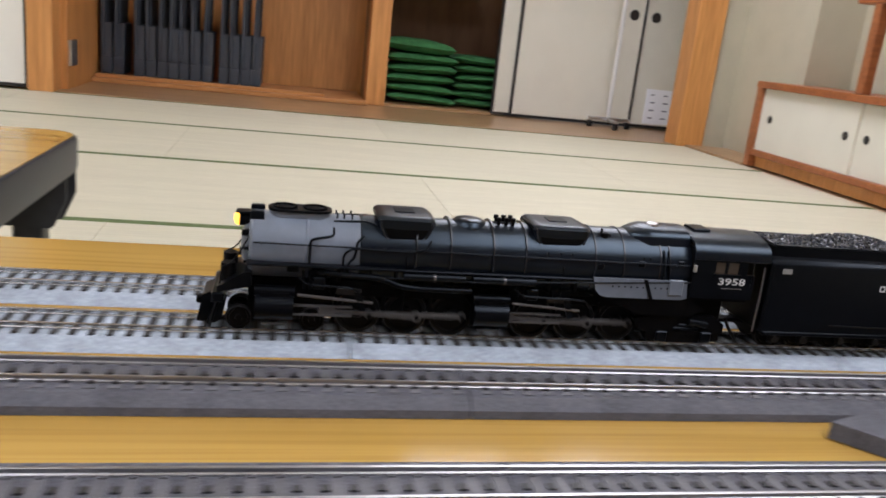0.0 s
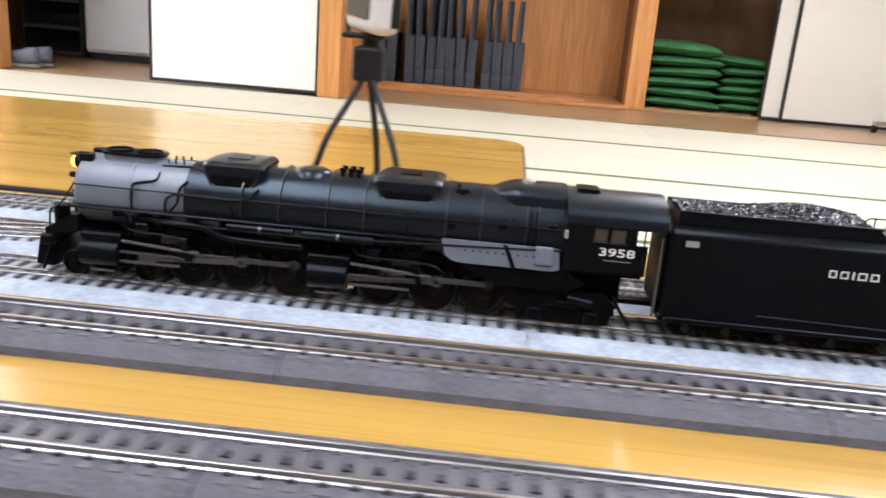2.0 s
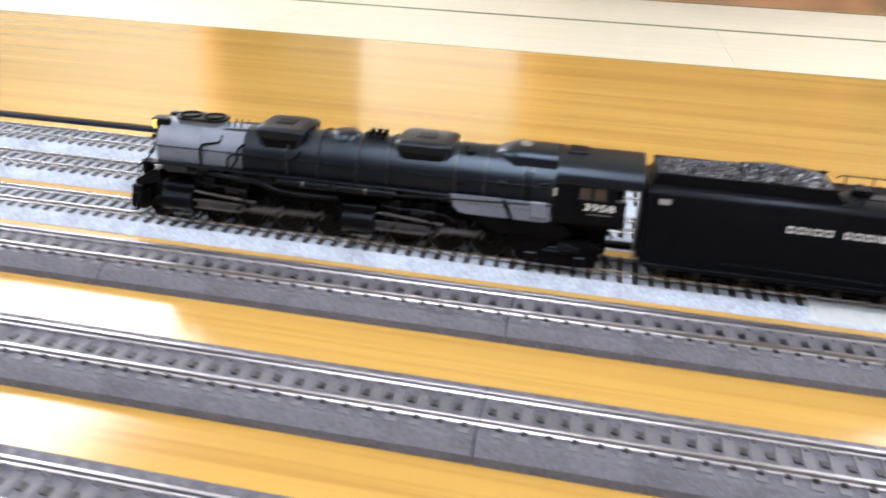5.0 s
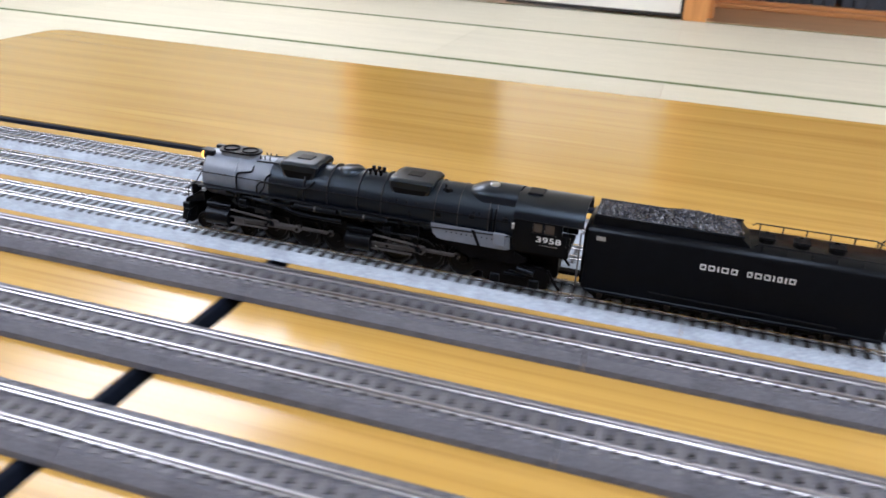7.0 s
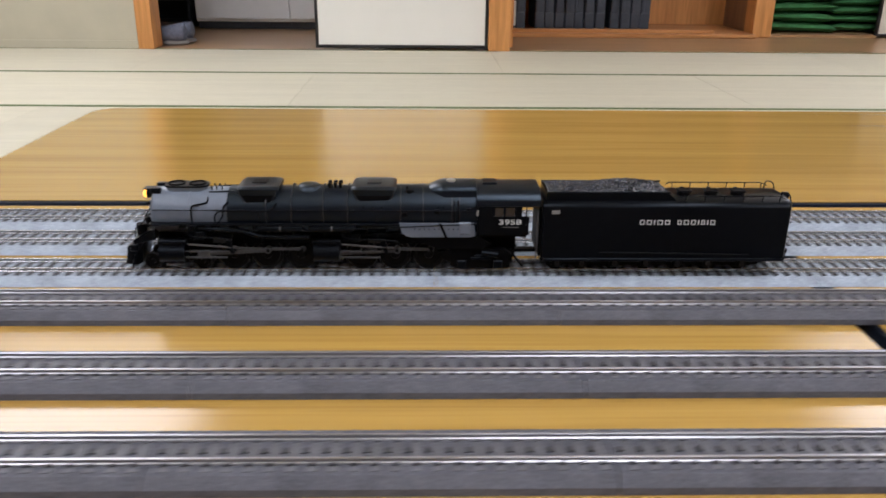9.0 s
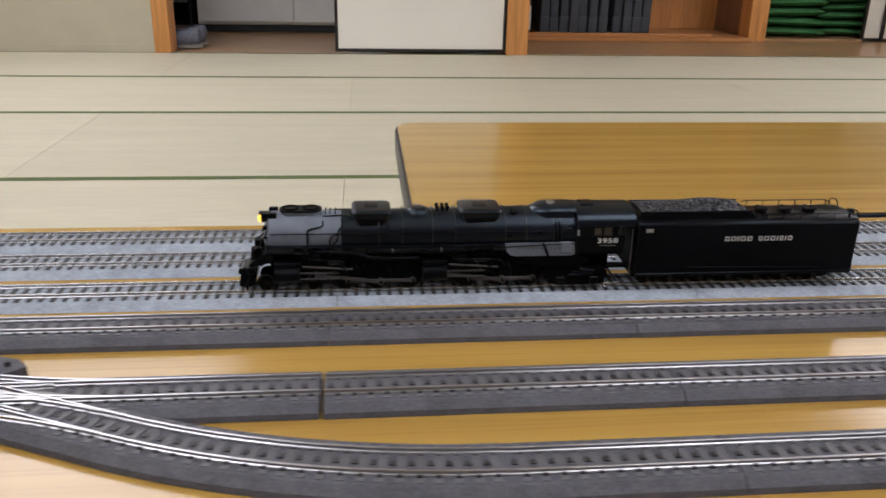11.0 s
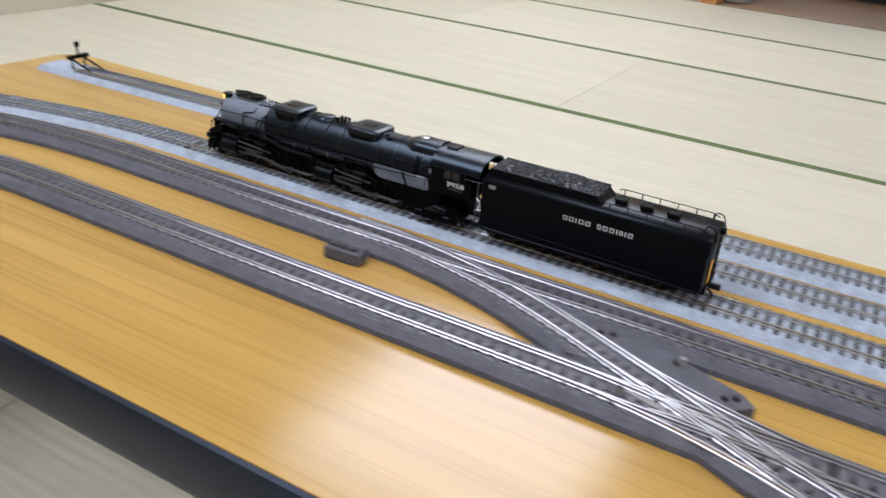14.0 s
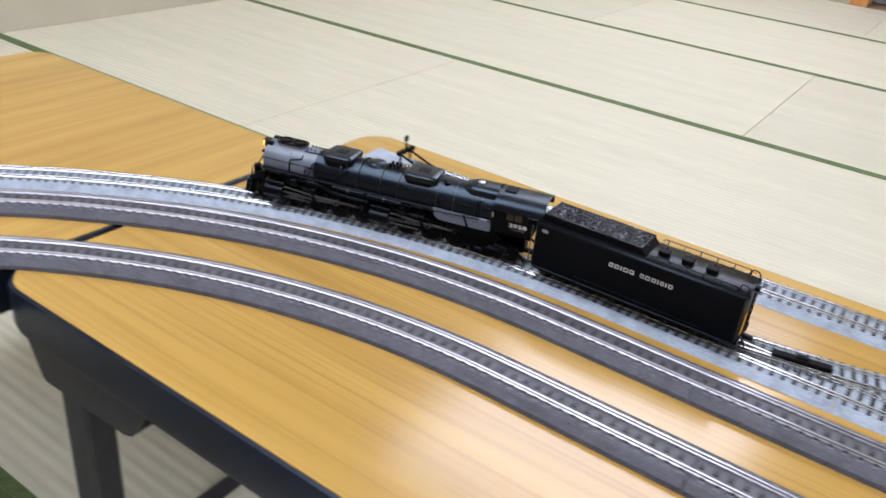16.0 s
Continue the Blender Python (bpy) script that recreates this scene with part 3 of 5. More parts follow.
def ceiling_light(x, y, w, d):
    c = empty("ceiling_light", "square lit fluorescent ceiling panel, out of view", "ceiling light", "ceiling lights")
    z = CEIL_Z - 0.002
    for a, b, e, f in ((-w, w, -d, -d + 0.03), (-w, w, d - 0.03, d), (-w, -w + 0.03, -d + 0.03, d - 0.03), (w - 0.03, w, -d + 0.03, d - 0.03)):
        part("frame", boxm(x + a, x + b, y + e, y + f, z - 0.05, z), WHITE_METAL, c, "white frame")
    part("diffuser", boxm(x - w + 0.031, x + w - 0.031, y - d + 0.031, y + d - 0.031, z - 0.045, z - 0.03), DIFFUSER, c, "glowing white diffuser")
    room_thing(c)


# Row at y -1.2 is unseen; its narrow middle panel is added for boiler sheen.
for x, y, w in ((-3.55, 2.75, 0.68), (1.3, 2.85, 0.68), (-3.55, -1.2, 0.68), (-1.1, -1.2, 0.36), (1.3, -1.2, 0.68)):
    ceiling_light(x, y, w, 1.15)

# ---- tables ----


def rounded(x0, x1, y0, y1, r, n=8):
    pts = []
    for cx, cy, a0 in ((x1 - r, y1 - r, 0), (x0 + r, y1 - r, 90), (x0 + r, y0 + r, 180), (x1 - r, y0 + r, 270)):
        for i in range(n + 1):
            a = radians(a0 + 90 * i / n)
            pts.append((cx + r * math.cos(a), cy + r * math.sin(a)))
    return pts


def folding_table(x0, x1, y0, y1, label, corner=0.03):
    """A low folding table: laminate top, thick black edge band, folding steel legs with brackets."""
    t = empty("folding_table", label, "table", "low folding tables", pose((x0 + x1) / 2, (y0 + y1) / 2, 0))
    w, d = (x1 - x0) / 2, (y1 - y0) / 2
    z = TABLE
    bm = bmesh.new()
    prism(bm, rounded(-w + 0.003, w - 0.003, -d + 0.003, d - 0.003, corner), "z", z - 0.004, z)
    part("tabletop", bm, LAMINATE, t)
    out, inn = rounded(-w, w, -d, d, corner), rounded(-w + 0.012, w - 0.012, -d + 0.012, d - 0.012, corner)
    bm = bmesh.new()
    prof = [(0.25, -0.0008), (0.06, -0.002), (0.0, -0.006), (0.0, -0.032), (0.12, -0.038), (1.0, -0.038)]
    rings = [[bm.verts.new((a + (c - a) * k, b + (e - b) * k, z + zz)) for (a, b), (c, e) in zip(out, inn)] for k, zz in prof]
    for ra, rb in zip(rings, rings[1:]):
        for i in range(len(out)):
            bm.faces.new((ra[i], ra[(i + 1) % len(out)], rb[(i + 1) % len(out)], rb[i]))
    part("edge_band", bm, EDGE, t, "thick black edge band", smooth=True)
    part("underside", prism(bmesh.new(), inn, "z", z - 0.037, z - 0.0045), EDGE, t)
    for sx in (-1, 1):
        lx = sx * (w - 0.043)
        part("leg_rail", boxm(lx - 0.014, lx + 0.014, -d + 0.06, d - 0.06, z - 0.055, z - 0.0375, 0.002), STEEL_DARK, t)
        for sy in (-1, 1):
            ly = sy * (d - 0.0375)
            cheek = [(sx * (w - k), z - h) for k, h in ((0.004, 0.0375), (0.004, 0.062), (0.016, 0.090), (0.020, 0.093), (0.112, 0.091), (0.118, 0.089), (0.130, 0.079), (0.138, 0.062), (0.138, 0.0375))]
            bracket = part("bracket", prism(bmesh.new(), cheek, "y", *sorted((sy * (d - 0.0165), sy * (d - 0.0195)))), STEEL_DARK, t)
            part("inner_cheek", prism(bmesh.new(), cheek, "y", *sorted((sy * (d - 0.0555), sy * (d - 0.0585)))), STEEL_DARK, bracket)
            part("latch", boxm(*sorted((lx - sx * 0.057, lx - sx * 0.070)), ly - 0.0165, ly + 0.0165, z - 0.100, z - 0.080, 0.003), RUBBER, bracket, "black latch")
            leg = part("leg", boxm(lx - 0.015, lx + 0.015, ly - 0.0165, ly + 0.009, 0.008, z - 0.0560, 0.003), STEEL_DARK, t)
            part("foot_cap", boxm(lx - 0.019, lx + 0.019, ly - 0.0195, ly + 0.0195, 0.0015, 0.022, 0.003), RUBBER, leg, "black rubber foot")
        part("stretcher", rod(bmesh.new(), (lx, -d + 0.05, 0.083), (lx, d - 0.05, 0.083), 0.008, 10), STEEL_DARK, t, smooth=True)
        part("brace", rod(bmesh.new(), (lx - sx * 0.02, 0.0, z - 0.05), (lx - sx * 0.24, 0.0, z - 0.043), 0.006, 8), STEEL_DARK, t, smooth=True)
    return t


FRONT, BACK = -0.276, 0.150
folding_table(-3.153, -1.412, FRONT, BACK, "low folding table with glossy oak laminate top and black edge")
folding_table(-1.4035, 0.42, FRONT, BACK, "low folding table with oak laminate top beneath the tracks")
folding_table(0.435, 2.2, FRONT, BACK, "low folding table with oak laminate top at the train's start")
folding_table(-2.089, -0.174, 0.160, 0.567, "low folding table with empty oak laminate top and black edge")
turned = folding_table(-0.9, 0.9, -0.232, 0.232, "low folding table with oak laminate top set crosswise beyond the curve")
turned.matrix_world = pose(-3.389, -0.847, 0, 0, 0, 90)

# ---- tracks ----
G1, G2, G3 = 0.001, 0.056, 0.106
D1, D2, D3 = -0.0548, -0.1340, -0.2065
RAIL_G, RAIL_D = 0.0080, 0.0103          # height of the rail heads over the table
BEND_D = -2.820                          # where the dark curves begin
BEND_X, BEND_Y = -2.80, -0.748           # centre of the curves


def sweep(bm, pts, profile, mi=0, closed_ends=True):
    """Sweeps an open or closed profile of (side, height) along points of the plan; side is to the left of the way."""
    pts = [Vector((*p, 0)) for p in pts]
    rings = []
    for i, p in enumerate(pts):
        d = (pts[min(i + 1, len(pts) - 1)] - pts[max(i - 1, 0)]).normalized()
        s = Vector((-d.y, d.x, 0))
        rings.append([bm.verts.new(p + s * a + Vector((0, 0, b))) for a, b in profile])
    n = len(profile)
    for ra, rb in zip(rings, rings[1:]):
        for i in range(n):
            bm.faces.new((ra[i], ra[(i + 1) % n], rb[(i + 1) % n], rb[i])).material_index = mi
    if closed_ends:
        bm.faces.new(rings[0]).material_index = mi
        bm.faces.new(rings[-1]).material_index = mi
    return bm


def rail_profile(side, top, foot=0.0010):
    half = [(foot, -0.0029), (foot, -0.0021), (0.0004, -0.0017), (0.0004, -0.0009), (0.00065, -0.0007), (0.0006, -0.0001), (0.00045, 0.0)]
    return [(side + a, top + b) for a, b in half] + [(side - a, top + b) for a, b in reversed(half)]


BED_G = [(-0.0215, 0.0002), (-0.0155, 0.0046), (-0.0150, 0.0050), (0.0150, 0.0050), (0.0155, 0.0046), (0.0215, 0.0002)]
BED_D = [(-0.0203, 0.0002), (-0.0199, 0.0034), (-0.0158, 0.0072), (-0.0140, 0.0074), (0.0140, 0.0074), (0.0158, 0.0072), (0.0199, 0.0034), (0.0203, 0.0002)]


def along(pts, step, start=None):
    """Places and headings at even steps along a polyline."""
    out, left = [], step / 2 if start is None else start
    for (x0, y0), (x1, y1) in zip(pts, pts[1:]):
        ln = math.hypot(x1 - x0, y1 - y0)
        while left <= ln:
            k = left / ln
            out.append((x0 + (x1 - x0) * k, y0 + (y1 - y0) * k, math.atan2(y1 - y0, x1 - x0)))
            left += step
        left -= ln
    return out


def sleeper_mesh(kind):
    bm = bmesh.new()
    me = bpy.data.meshes.new("sleeper")
    if kind == "grey":
        box(bm, -0.0013, 0.0013, -0.0145, 0.0145, 0.0049, 0.0059)
        me.materials.append(TIE)
    else:
        box(bm, -0.0019, 0.0019, -0.0140, 0.0140, 0.0073, 0.0079)
        for y in (-0.0108, 0.0092):
            box(bm, -0.0010, 0.0010, y, y + 0.0016, 0.0079, 0.0087, mi=1)
        for y in (-0.0068, 0.0054):
            box(bm, -0.0007, 0.0007, y, y + 0.0014, 0.0079, 0.0085)
        box(bm, 0.0026, 0.0049, -0.0016, 0.0016, 0.0073, 0.0081, mi=1)
        me.materials.append(SLEEPER)
        me.materials.append(STUD)
    bm.to_mesh(me)
    bm.free()
    return me


SLEEPERS = {"grey": sleeper_mesh("grey"), "dark": sleeper_mesh("dark")}
PITCH = {"grey": 0.0074, "dark": 0.0084}


def track_section(pts, kind, label, name="track_section", bed=True, sleepers=True, rails=(-0.00825, 0.00825)):
    """One length of track along pts: moulded bed, two rails and its sleepers."""
    t = empty(name, label, "model track", kind + " track sections", pose(0, 0, TABLE + (0.0 if name == "track_section" else 0.00025 if name != "double_slip_diagonal" else 0.0004)))
    if bed:
        part("roadbed", sweep(bmesh.new(), pts, BED_G if kind == "grey" else BED_D), BALLAST if kind == "grey" else BED, t)
    top = RAIL_G if kind == "grey" else RAIL_D
    for s in rails:
        part("rail", sweep(bmesh.new(), pts, rail_profile(s, top)), RAIL if kind == "grey" else RAIL_DULL, t, "bright nickel rail" if kind == "grey" else "tarnished dark rail")
    if sleepers:
        for x, y, a in along(pts, PITCH[kind]):
            o = new("sleeper", SLEEPERS[kind])
            o.parent = t
            o.matrix_basis = Matrix.Translation((x, y, 0)) @ Matrix.Rotation(a, 4, "Z")
    return t


GREY_LABEL = "pale grey ballasted model track length with dark sleepers"
DARK_LABEL = "brown-grey moulded model track length with centre studs"


def straight_run(y, x0, x1, kind, length):
    """Track lengths end to end from x0 down to x1, with a hairline joint between them."""
    gap = 0.0006
    base = None
    x = x0
    while x - length > x1 - 0.001:
        if base is None:
            base = track_section([(length / 2 - gap / 2, 0), (-length / 2 + gap / 2, 0)], kind, GREY_LABEL if kind == "grey" else DARK_LABEL)
            base.matrix_world = pose(x - length / 2, y, TABLE)
        else:
            copy_thing(base, pose(x - length / 2, y, TABLE))
        x -= length
    if x - x1 > 0.004:
        track_section([(x - gap / 2, y), (x1, y)], kind, GREY_LABEL if kind == "grey" else DARK_LABEL)


def arc(cx, cy, r, a0, a1, n=14):
    return [(cx + r * math.cos(radians(a0 + (a1 - a0) * i / n)), cy + r * math.sin(radians(a0 + (a1 - a0) * i / n))) for i in range(n + 1)]


straight_run(G1, 1.05, BEND_X, "grey", 0.246)
straight_run(G2, 1.05, -2.42, "grey", 0.246)
straight_run(G3, -0.44, -2.654, "grey", 0.246)
track_section([(-2.6546, G3), (-2.82, G3 - 0.004), (-3.065, G3 - 0.014)], "grey", GREY_LABEL)
straight_run(D1, 1.05, BEND_D, "dark", 0.1883)
straight_run(D2, 1.05, -2.153, "dark", 0.1883)
straight_run(D2, -2.503, BEND_D, "dark", 0.1883)
straight_run(D3, 1.05, -2.068, "dark", 0.1883)
for y, kind in ((G1, "grey"), (D1, "dark"), (D2, "dark")):
    cy = BEND_Y if kind == "grey" else BEND_Y + 0.040
    r = y - cy
    step = 22.5 if kind == "grey" else 15.0
    for k in range(4 if kind == "grey" else 6):
        track_section(arc(BEND_X if kind == "grey" else BEND_D, cy, r, 90 + k * step + 0.03, 90 + (k + 1) * step - 0.03), kind, "curved " + (GREY_LABEL if kind == "grey" else DARK_LABEL))


def blend(x0, y0, x1, y1, n=16):
    """A gentle S from one parallel track to another."""
    return [(x0 + (x1 - x0) * i / n, y0 + (y1 - y0) * (3 * (i / n) ** 2 - 2 * (i / n) ** 3)) for i in range(n + 1)]


def lever(x, y, turn=0.0, mat=IRON_MATT):
    """A low black point motor lying between the rails."""
    s = empty("point_lever", "black point lever box beside the grey turnout", "point lever", m=pose(x, y, TABLE, 0, 0, turn))
    part("body", boxm(-0.020, 0.020, -0.0035, 0.0035, 0.0058, 0.0106, 0.0006), mat, s)
    part("knob", boxm(-0.004, 0.004, -0.0025, 0.0025, 0.0106, 0.0125, 0.0005), mat, s)
    return s


# the grey turnouts: second track joins the first, third leaves the second, and a crossing between both
track_section(blend(-2.42, G2, -2.78, G1 + 0.004), "grey", "pale grey turnout track joining the main line", "turnout")
lever(-2.668, 0.0125, 12)
track_section(blend(-0.10, G2, -0.44, G3), "grey", "pale grey turnout track leaving to the siding", "turnout")
track_section(blend(-0.37, G2, -0.66, G1), "grey", "pale grey turnout track crossing between main lines", "turnout")
for y in (G1, G2):
    bm = prism(bmesh.new(), [(y - 0.0207, 0.0006), (y - 0.0155, 0.0060), (y - 0.0150, 0.0063), (y + 0.0150, 0.0063), (y + 0.0155, 0.0060), (y + 0.0207, 0.0006)], "x", -0.702, -0.512)
    b = tagged(part("switch_moulding", bm, BALLAST_SW), "smooth pale grey plastic turnout base without sleepers", "turnout base")
    for dy in (-0.0064, 0.0064):
        part("check_rail", boxm(-0.645, -0.575, y + dy - 0.0007, y + dy + 0.0007, 0.0062, 0.0078, 0.0002), RAIL_DULL, b, "short dull check rail")
    part("point_tie", boxm(-0.5245, -0.5185, y - 0.0145, y + 0.0145, 0.0062, 0.0066), TIE, b, "dark point tie bar")
    b.matrix_world = pose(0, 0, TABLE)
web = tagged(part("turnout_web", boxm(-0.690, -0.530, G1 + 0.0215, G2 - 0.0215, 0.0004, 0.0052, 0.001), BALLAST_SW), "smooth pale grey plastic web between two turnouts", "turnout base")
web.matrix_world = pose(0, 0, TABLE)

# the dark crossing: the outer track climbs over to the inner one across a double slip
A_DIAG = 24.3
R_D = 0.437
x_a = -2.068
diag = [(x_a - R_D * math.sin(radians(A_DIAG * i / 14)), D3 + R_D * (1 - math.cos(radians(A_DIAG * i / 14)))) for i in range(15)]
x_b, y_b = diag[-1]
x_c, y_c = x_b - 0.17, y_b + 0.17 * math.tan(radians(A_DIAG))
low = diag
mid = [(x_b, y_b), (x_c, y_c)]
up = [(x_c - R_D * (math.sin(radians(A_DIAG)) - math.sin(radians(A_DIAG * (1 - i / 14)))), y_c + R_D * (math.cos(radians(A_DIAG * (1 - i / 14))) - math.cos(radians(A_DIAG)))) for i in range(15)]
track_section(low, "dark", "curved brown-grey track leading into the slip", "turnout")
track_section(up, "dark", "brown-grey turnout track with point rails", "turnout")
slip = track_section([(-2.153, D2), (-2.503, D2)], "dark", "brown-grey double slip crossing with many bright rails", "double_slip")
diagonal = track_section(mid, "dark", "diagonal track of the double slip", "double_slip_diagonal")
SLIP_X = x_b - (D2 - y_b) / math.tan(radians(A_DIAG))
tn = math.tan(radians(A_DIAG))
for sgn in (-1, 1):
    # the slip's own curves, from the straight track into the diagonal
    p0, p1, p2 = Vector((SLIP_X - sgn * 0.085, D2)), Vector((SLIP_X, D2)), Vector((SLIP_X + sgn * 0.078, D2 - sgn * 0.078 * tn))
    curve = [tuple(p0.lerp(p1, i / 12).lerp(p1.lerp(p2, i / 12), i / 12)) for i in range(13)]
    for off in (-0.00825, 0.00825):
        part("slip_rail", sweep(bmesh.new(), curve, rail_profile(off, RAIL_D - 0.0001)), RAIL_DULL, slip, "bright curved slip rail")
for off in (-0.0052, 0.0052):
    a = [(SLIP_X + 0.034 - 0.068 * i / 6, D2 + off + (0.0011 if off > 0 else -0.0011) * (abs(i - 3) == 3)) for i in range(7)]
    part("guard_rail", sweep(bmesh.new(), a, rail_profile(0, RAIL_D - 0.0003, 0.0007)), RAIL_DULL, slip, "bright guard rail")
    c, n_ = Vector((SLIP_X, D2)), Vector((math.sin(radians(A_DIAG)), math.cos(radians(A_DIAG)))) * off
    along_d = Vector((math.cos(radians(A_DIAG)), -math.sin(radians(A_DIAG))))
    a = [tuple(c + n_ + along_d * (0.034 - 0.068 * i / 6)) for i in range(7)]
    part("guard_rail", sweep(bmesh.new(), a, rail_profile(0, RAIL_D - 0.0004, 0.0007)), RAIL_DULL, slip, "bright guard rail")
for k in (-0.052, 0.052):
    part("point_tie", boxm(SLIP_X + k - 0.0022, SLIP_X + k + 0.0022, D2 - 0.0120, D2 + 0.0120, 0.0076, 0.0083, 0.0002), STUD, slip, "dark point tie bar")
part("slip_plate", prism(bmesh.new(), [(SLIP_X - 0.050, D2 + 0.0035), (SLIP_X - 0.032, D2 + 0.0105), (SLIP_X + 0.012, D2 + 0.0068), (SLIP_X + 0.050, D2 - 0.0035), (SLIP_X + 0.032, D2 - 0.0105), (SLIP_X - 0.012, D2 - 0.0068)], "z", 0.0075, 0.0082), PLATE, slip, "worn grey crossing plate")
plate = prism(bmesh.new(), [(-2.412, -0.088), (-2.402, -0.0785), (-2.366, -0.0785), (-2.318, -0.096), (-2.311, -0.104), (-2.323, -0.116), (-2.412, -0.114)], "z", 0.0004, 0.0078)
ob = part("motor_plate", plate, BED, slip, "tapered brown-grey motor cover")
for x, y in ((-2.402, -0.0835), (-2.395, -0.0815), (-2.356, -0.089), (-2.321, -0.103), (-2.326, -0.1065)):
    part("plug", rod(bmesh.new(), (x, y, 0.0076), (x, y, 0.0105), 0.0016, 8), STUD, slip)
bm = rod(bmesh.new(), (-2.353, -0.0895, 0.0076), (-2.353, -0.0895, 0.0135), 0.0018, 10)
part("lantern", bm, PLATE, slip, "small pale signal lantern")
box_ob = empty("point_motor", "brown-grey point motor box with dark slots", "point motor", m=pose(-2.580, -0.0865, TABLE, 0, 0, 3))
part("body", boxm(-0.0135, 0.0135, -0.0072, 0.0072, 0.0003, 0.0092, 0.0010), BED, box_ob)
for x in (-0.008, -0.001, 0.007):
    part("slot", boxm(x - 0.0028, x + 0.0028, -0.004, 0.001, 0.0091, 0.0106, 0.0003), STUD, box_ob)
# a second crossing lies where the dark tracks begin
end_turnout = track_section(blend(0.66, D1 - 0.003, 0.30, D2), "dark", "brown-grey turnout track between the outer lines", "turnout")
part("motor_plate", prism(bmesh.new(), [(0.254, -0.089), (0.285, -0.0775), (0.43, -0.0775), (0.43, -0.112), (0.275, -0.112)], "z", 0.0003, 0.0076), BED, end_turnout, "tapered brown-grey motor cover")

# the siding's buffer stop
buf = empty("buffer_stop", "black metal buffer stop at the end of the siding", "buffer stop", m=pose(-3.068, G3 - 0.014, TABLE, 0, 0, 2))
for s in (-0.008, 0.008):
    bm = bmesh.new()
    rod(bm, (0.0, s, 0.006), (0.0, s, 0.019), 0.0011, 6)
    rod(bm, (0.0, s, 0.0165), (0.028, s, 0.0075), 0.0011, 6)
    part("side_frame", bm, IRON_MATT, buf)
part("beam", boxm(-0.0022, 0.0022, -0.013, 0.013, 0.0165, 0.0205, 0.0004), IRON_MATT, buf)
part("lamp_post", rod(bmesh.new(), (0.0, 0.0, 0.0205), (0.0, 0.0, 0.031), 0.0012, 6), IRON_MATT, buf)
part("lamp_disc", boxm(-0.0008, 0.0008, -0.0028, 0.0028, 0.0285, 0.034, 0.0003), IRON_MATT, buf)
ec = tagged(part("track_end_ramp", sweep(bmesh.new(), [(-3.0656, G3 - 0.014), (-3.110, G3 - 0.016)], BED_G), BALLAST), "pale grey ballast ramp ending the siding", "track end")
ec.matrix_world = pose(0, 0, TABLE)

# ---- the tripod with a small camera on the empty table ----


def tripod():
    t = empty("mini_tripod", "small black bendy-leg tripod standing on the table", "tripod", m=pose(-0.2995, 0.268, TABLE))
    for dx, dy in ((-0.034, -0.030), (0.036, -0.054), (0.008, 0.014)):
        pts = bent([(dx, dy, 0.003), (dx * 0.74, dy * 0.74, 0.036), (dx * 0.30, dy * 0.30, 0.064), (dx * 0.12, dy * 0.12, 0.078)], 5, 0.4)
        leg = part("leg", pipe(bmesh.new(), pts, 0.0024, 8), RUBBER, t, smooth=True)
        bm = bmesh.new()
        lathe(bm, [(-0.0028, 0.002), (-0.001, 0.0042), (0.003, 0.0042), (0.005, 0.003)], (dx, dy, 0.003), "z", 12)
        part("foot", bm, RUBBER, leg, smooth=True)
    part("head", boxm(-0.0112, 0.0112, -0.009, 0.009, 0.076, 0.101, 0.003, seg=2), RUBBER, t)
    part("neck", rod(bmesh.new(), (0, 0, 0.1005), (0, 0, 0.1065), 0.006, 12), RUBBER, t)
    part("clamp", boxm(-0.020, 0.012, -0.010, 0.010, 0.106, 0.110, 0.0015), RUBBER, t)
    c = empty("small_camera", "small silver camera mounted on the tripod", "camera", m=pose(-0.2995, 0.268, TABLE + 0.1105, 0, 4, -55))
    body = part("body", boxm(-0.026, 0.026, -0.011, 0.011, 0.0, 0.085, 0.007, seg=3), CAMERA_SILVER, c, smooth=True)
    part("screen", boxm(-0.0200, 0.0180, -0.0122, -0.0108, 0.010, 0.076, 0.0005), GLASS, body, "dark glossy screen")
    part("side_grip", boxm(0.0255, 0.0272, 0.002, 0.0085, 0.006, 0.078, 0.0006), RUBBER, body, "black grip strip")
    part("strap", pipe(bmesh.new(), bent([(-0.027, 0.0, 0.03), (-0.034, -0.004, 0.012), (-0.022, -0.008, -0.004)], 5, 0.4), 0.002, 6), RUBBER, c, smooth=True)


tripod()

# ---- the locomotive ----
# lengths run back from the pilot, heights up from the rail heads
LOCO = empty("steam_locomotive", "black articulated model steam locomotive with grey smokebox and lit headlight", "locomotive")
LOCO.matrix_world = pose(0, 0, TABLE + RAIL_G)
BC, BR = 0.0370, 0.0151          # boiler centre and radius


def mirror(fn):
    for s in (-1, 1):
        fn(s)


bm = bmesh.new()
lathe(bm, [(0.0675, 0.0143), (0.0680, BR), (0.150, BR + 0.0008), (0.176, BR + 0.0012), (0.223, BR + 0.0014)], (0, 0, BC), "x", 40)
boiler = part("boiler", bm, BOILER, LOCO, smooth=True)
# Bands toned up all round for the highlight along their tops.
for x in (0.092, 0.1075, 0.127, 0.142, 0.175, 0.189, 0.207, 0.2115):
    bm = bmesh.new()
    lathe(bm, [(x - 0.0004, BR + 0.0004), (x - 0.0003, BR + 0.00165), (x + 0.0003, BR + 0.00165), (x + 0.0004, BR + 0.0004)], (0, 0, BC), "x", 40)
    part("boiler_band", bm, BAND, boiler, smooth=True)
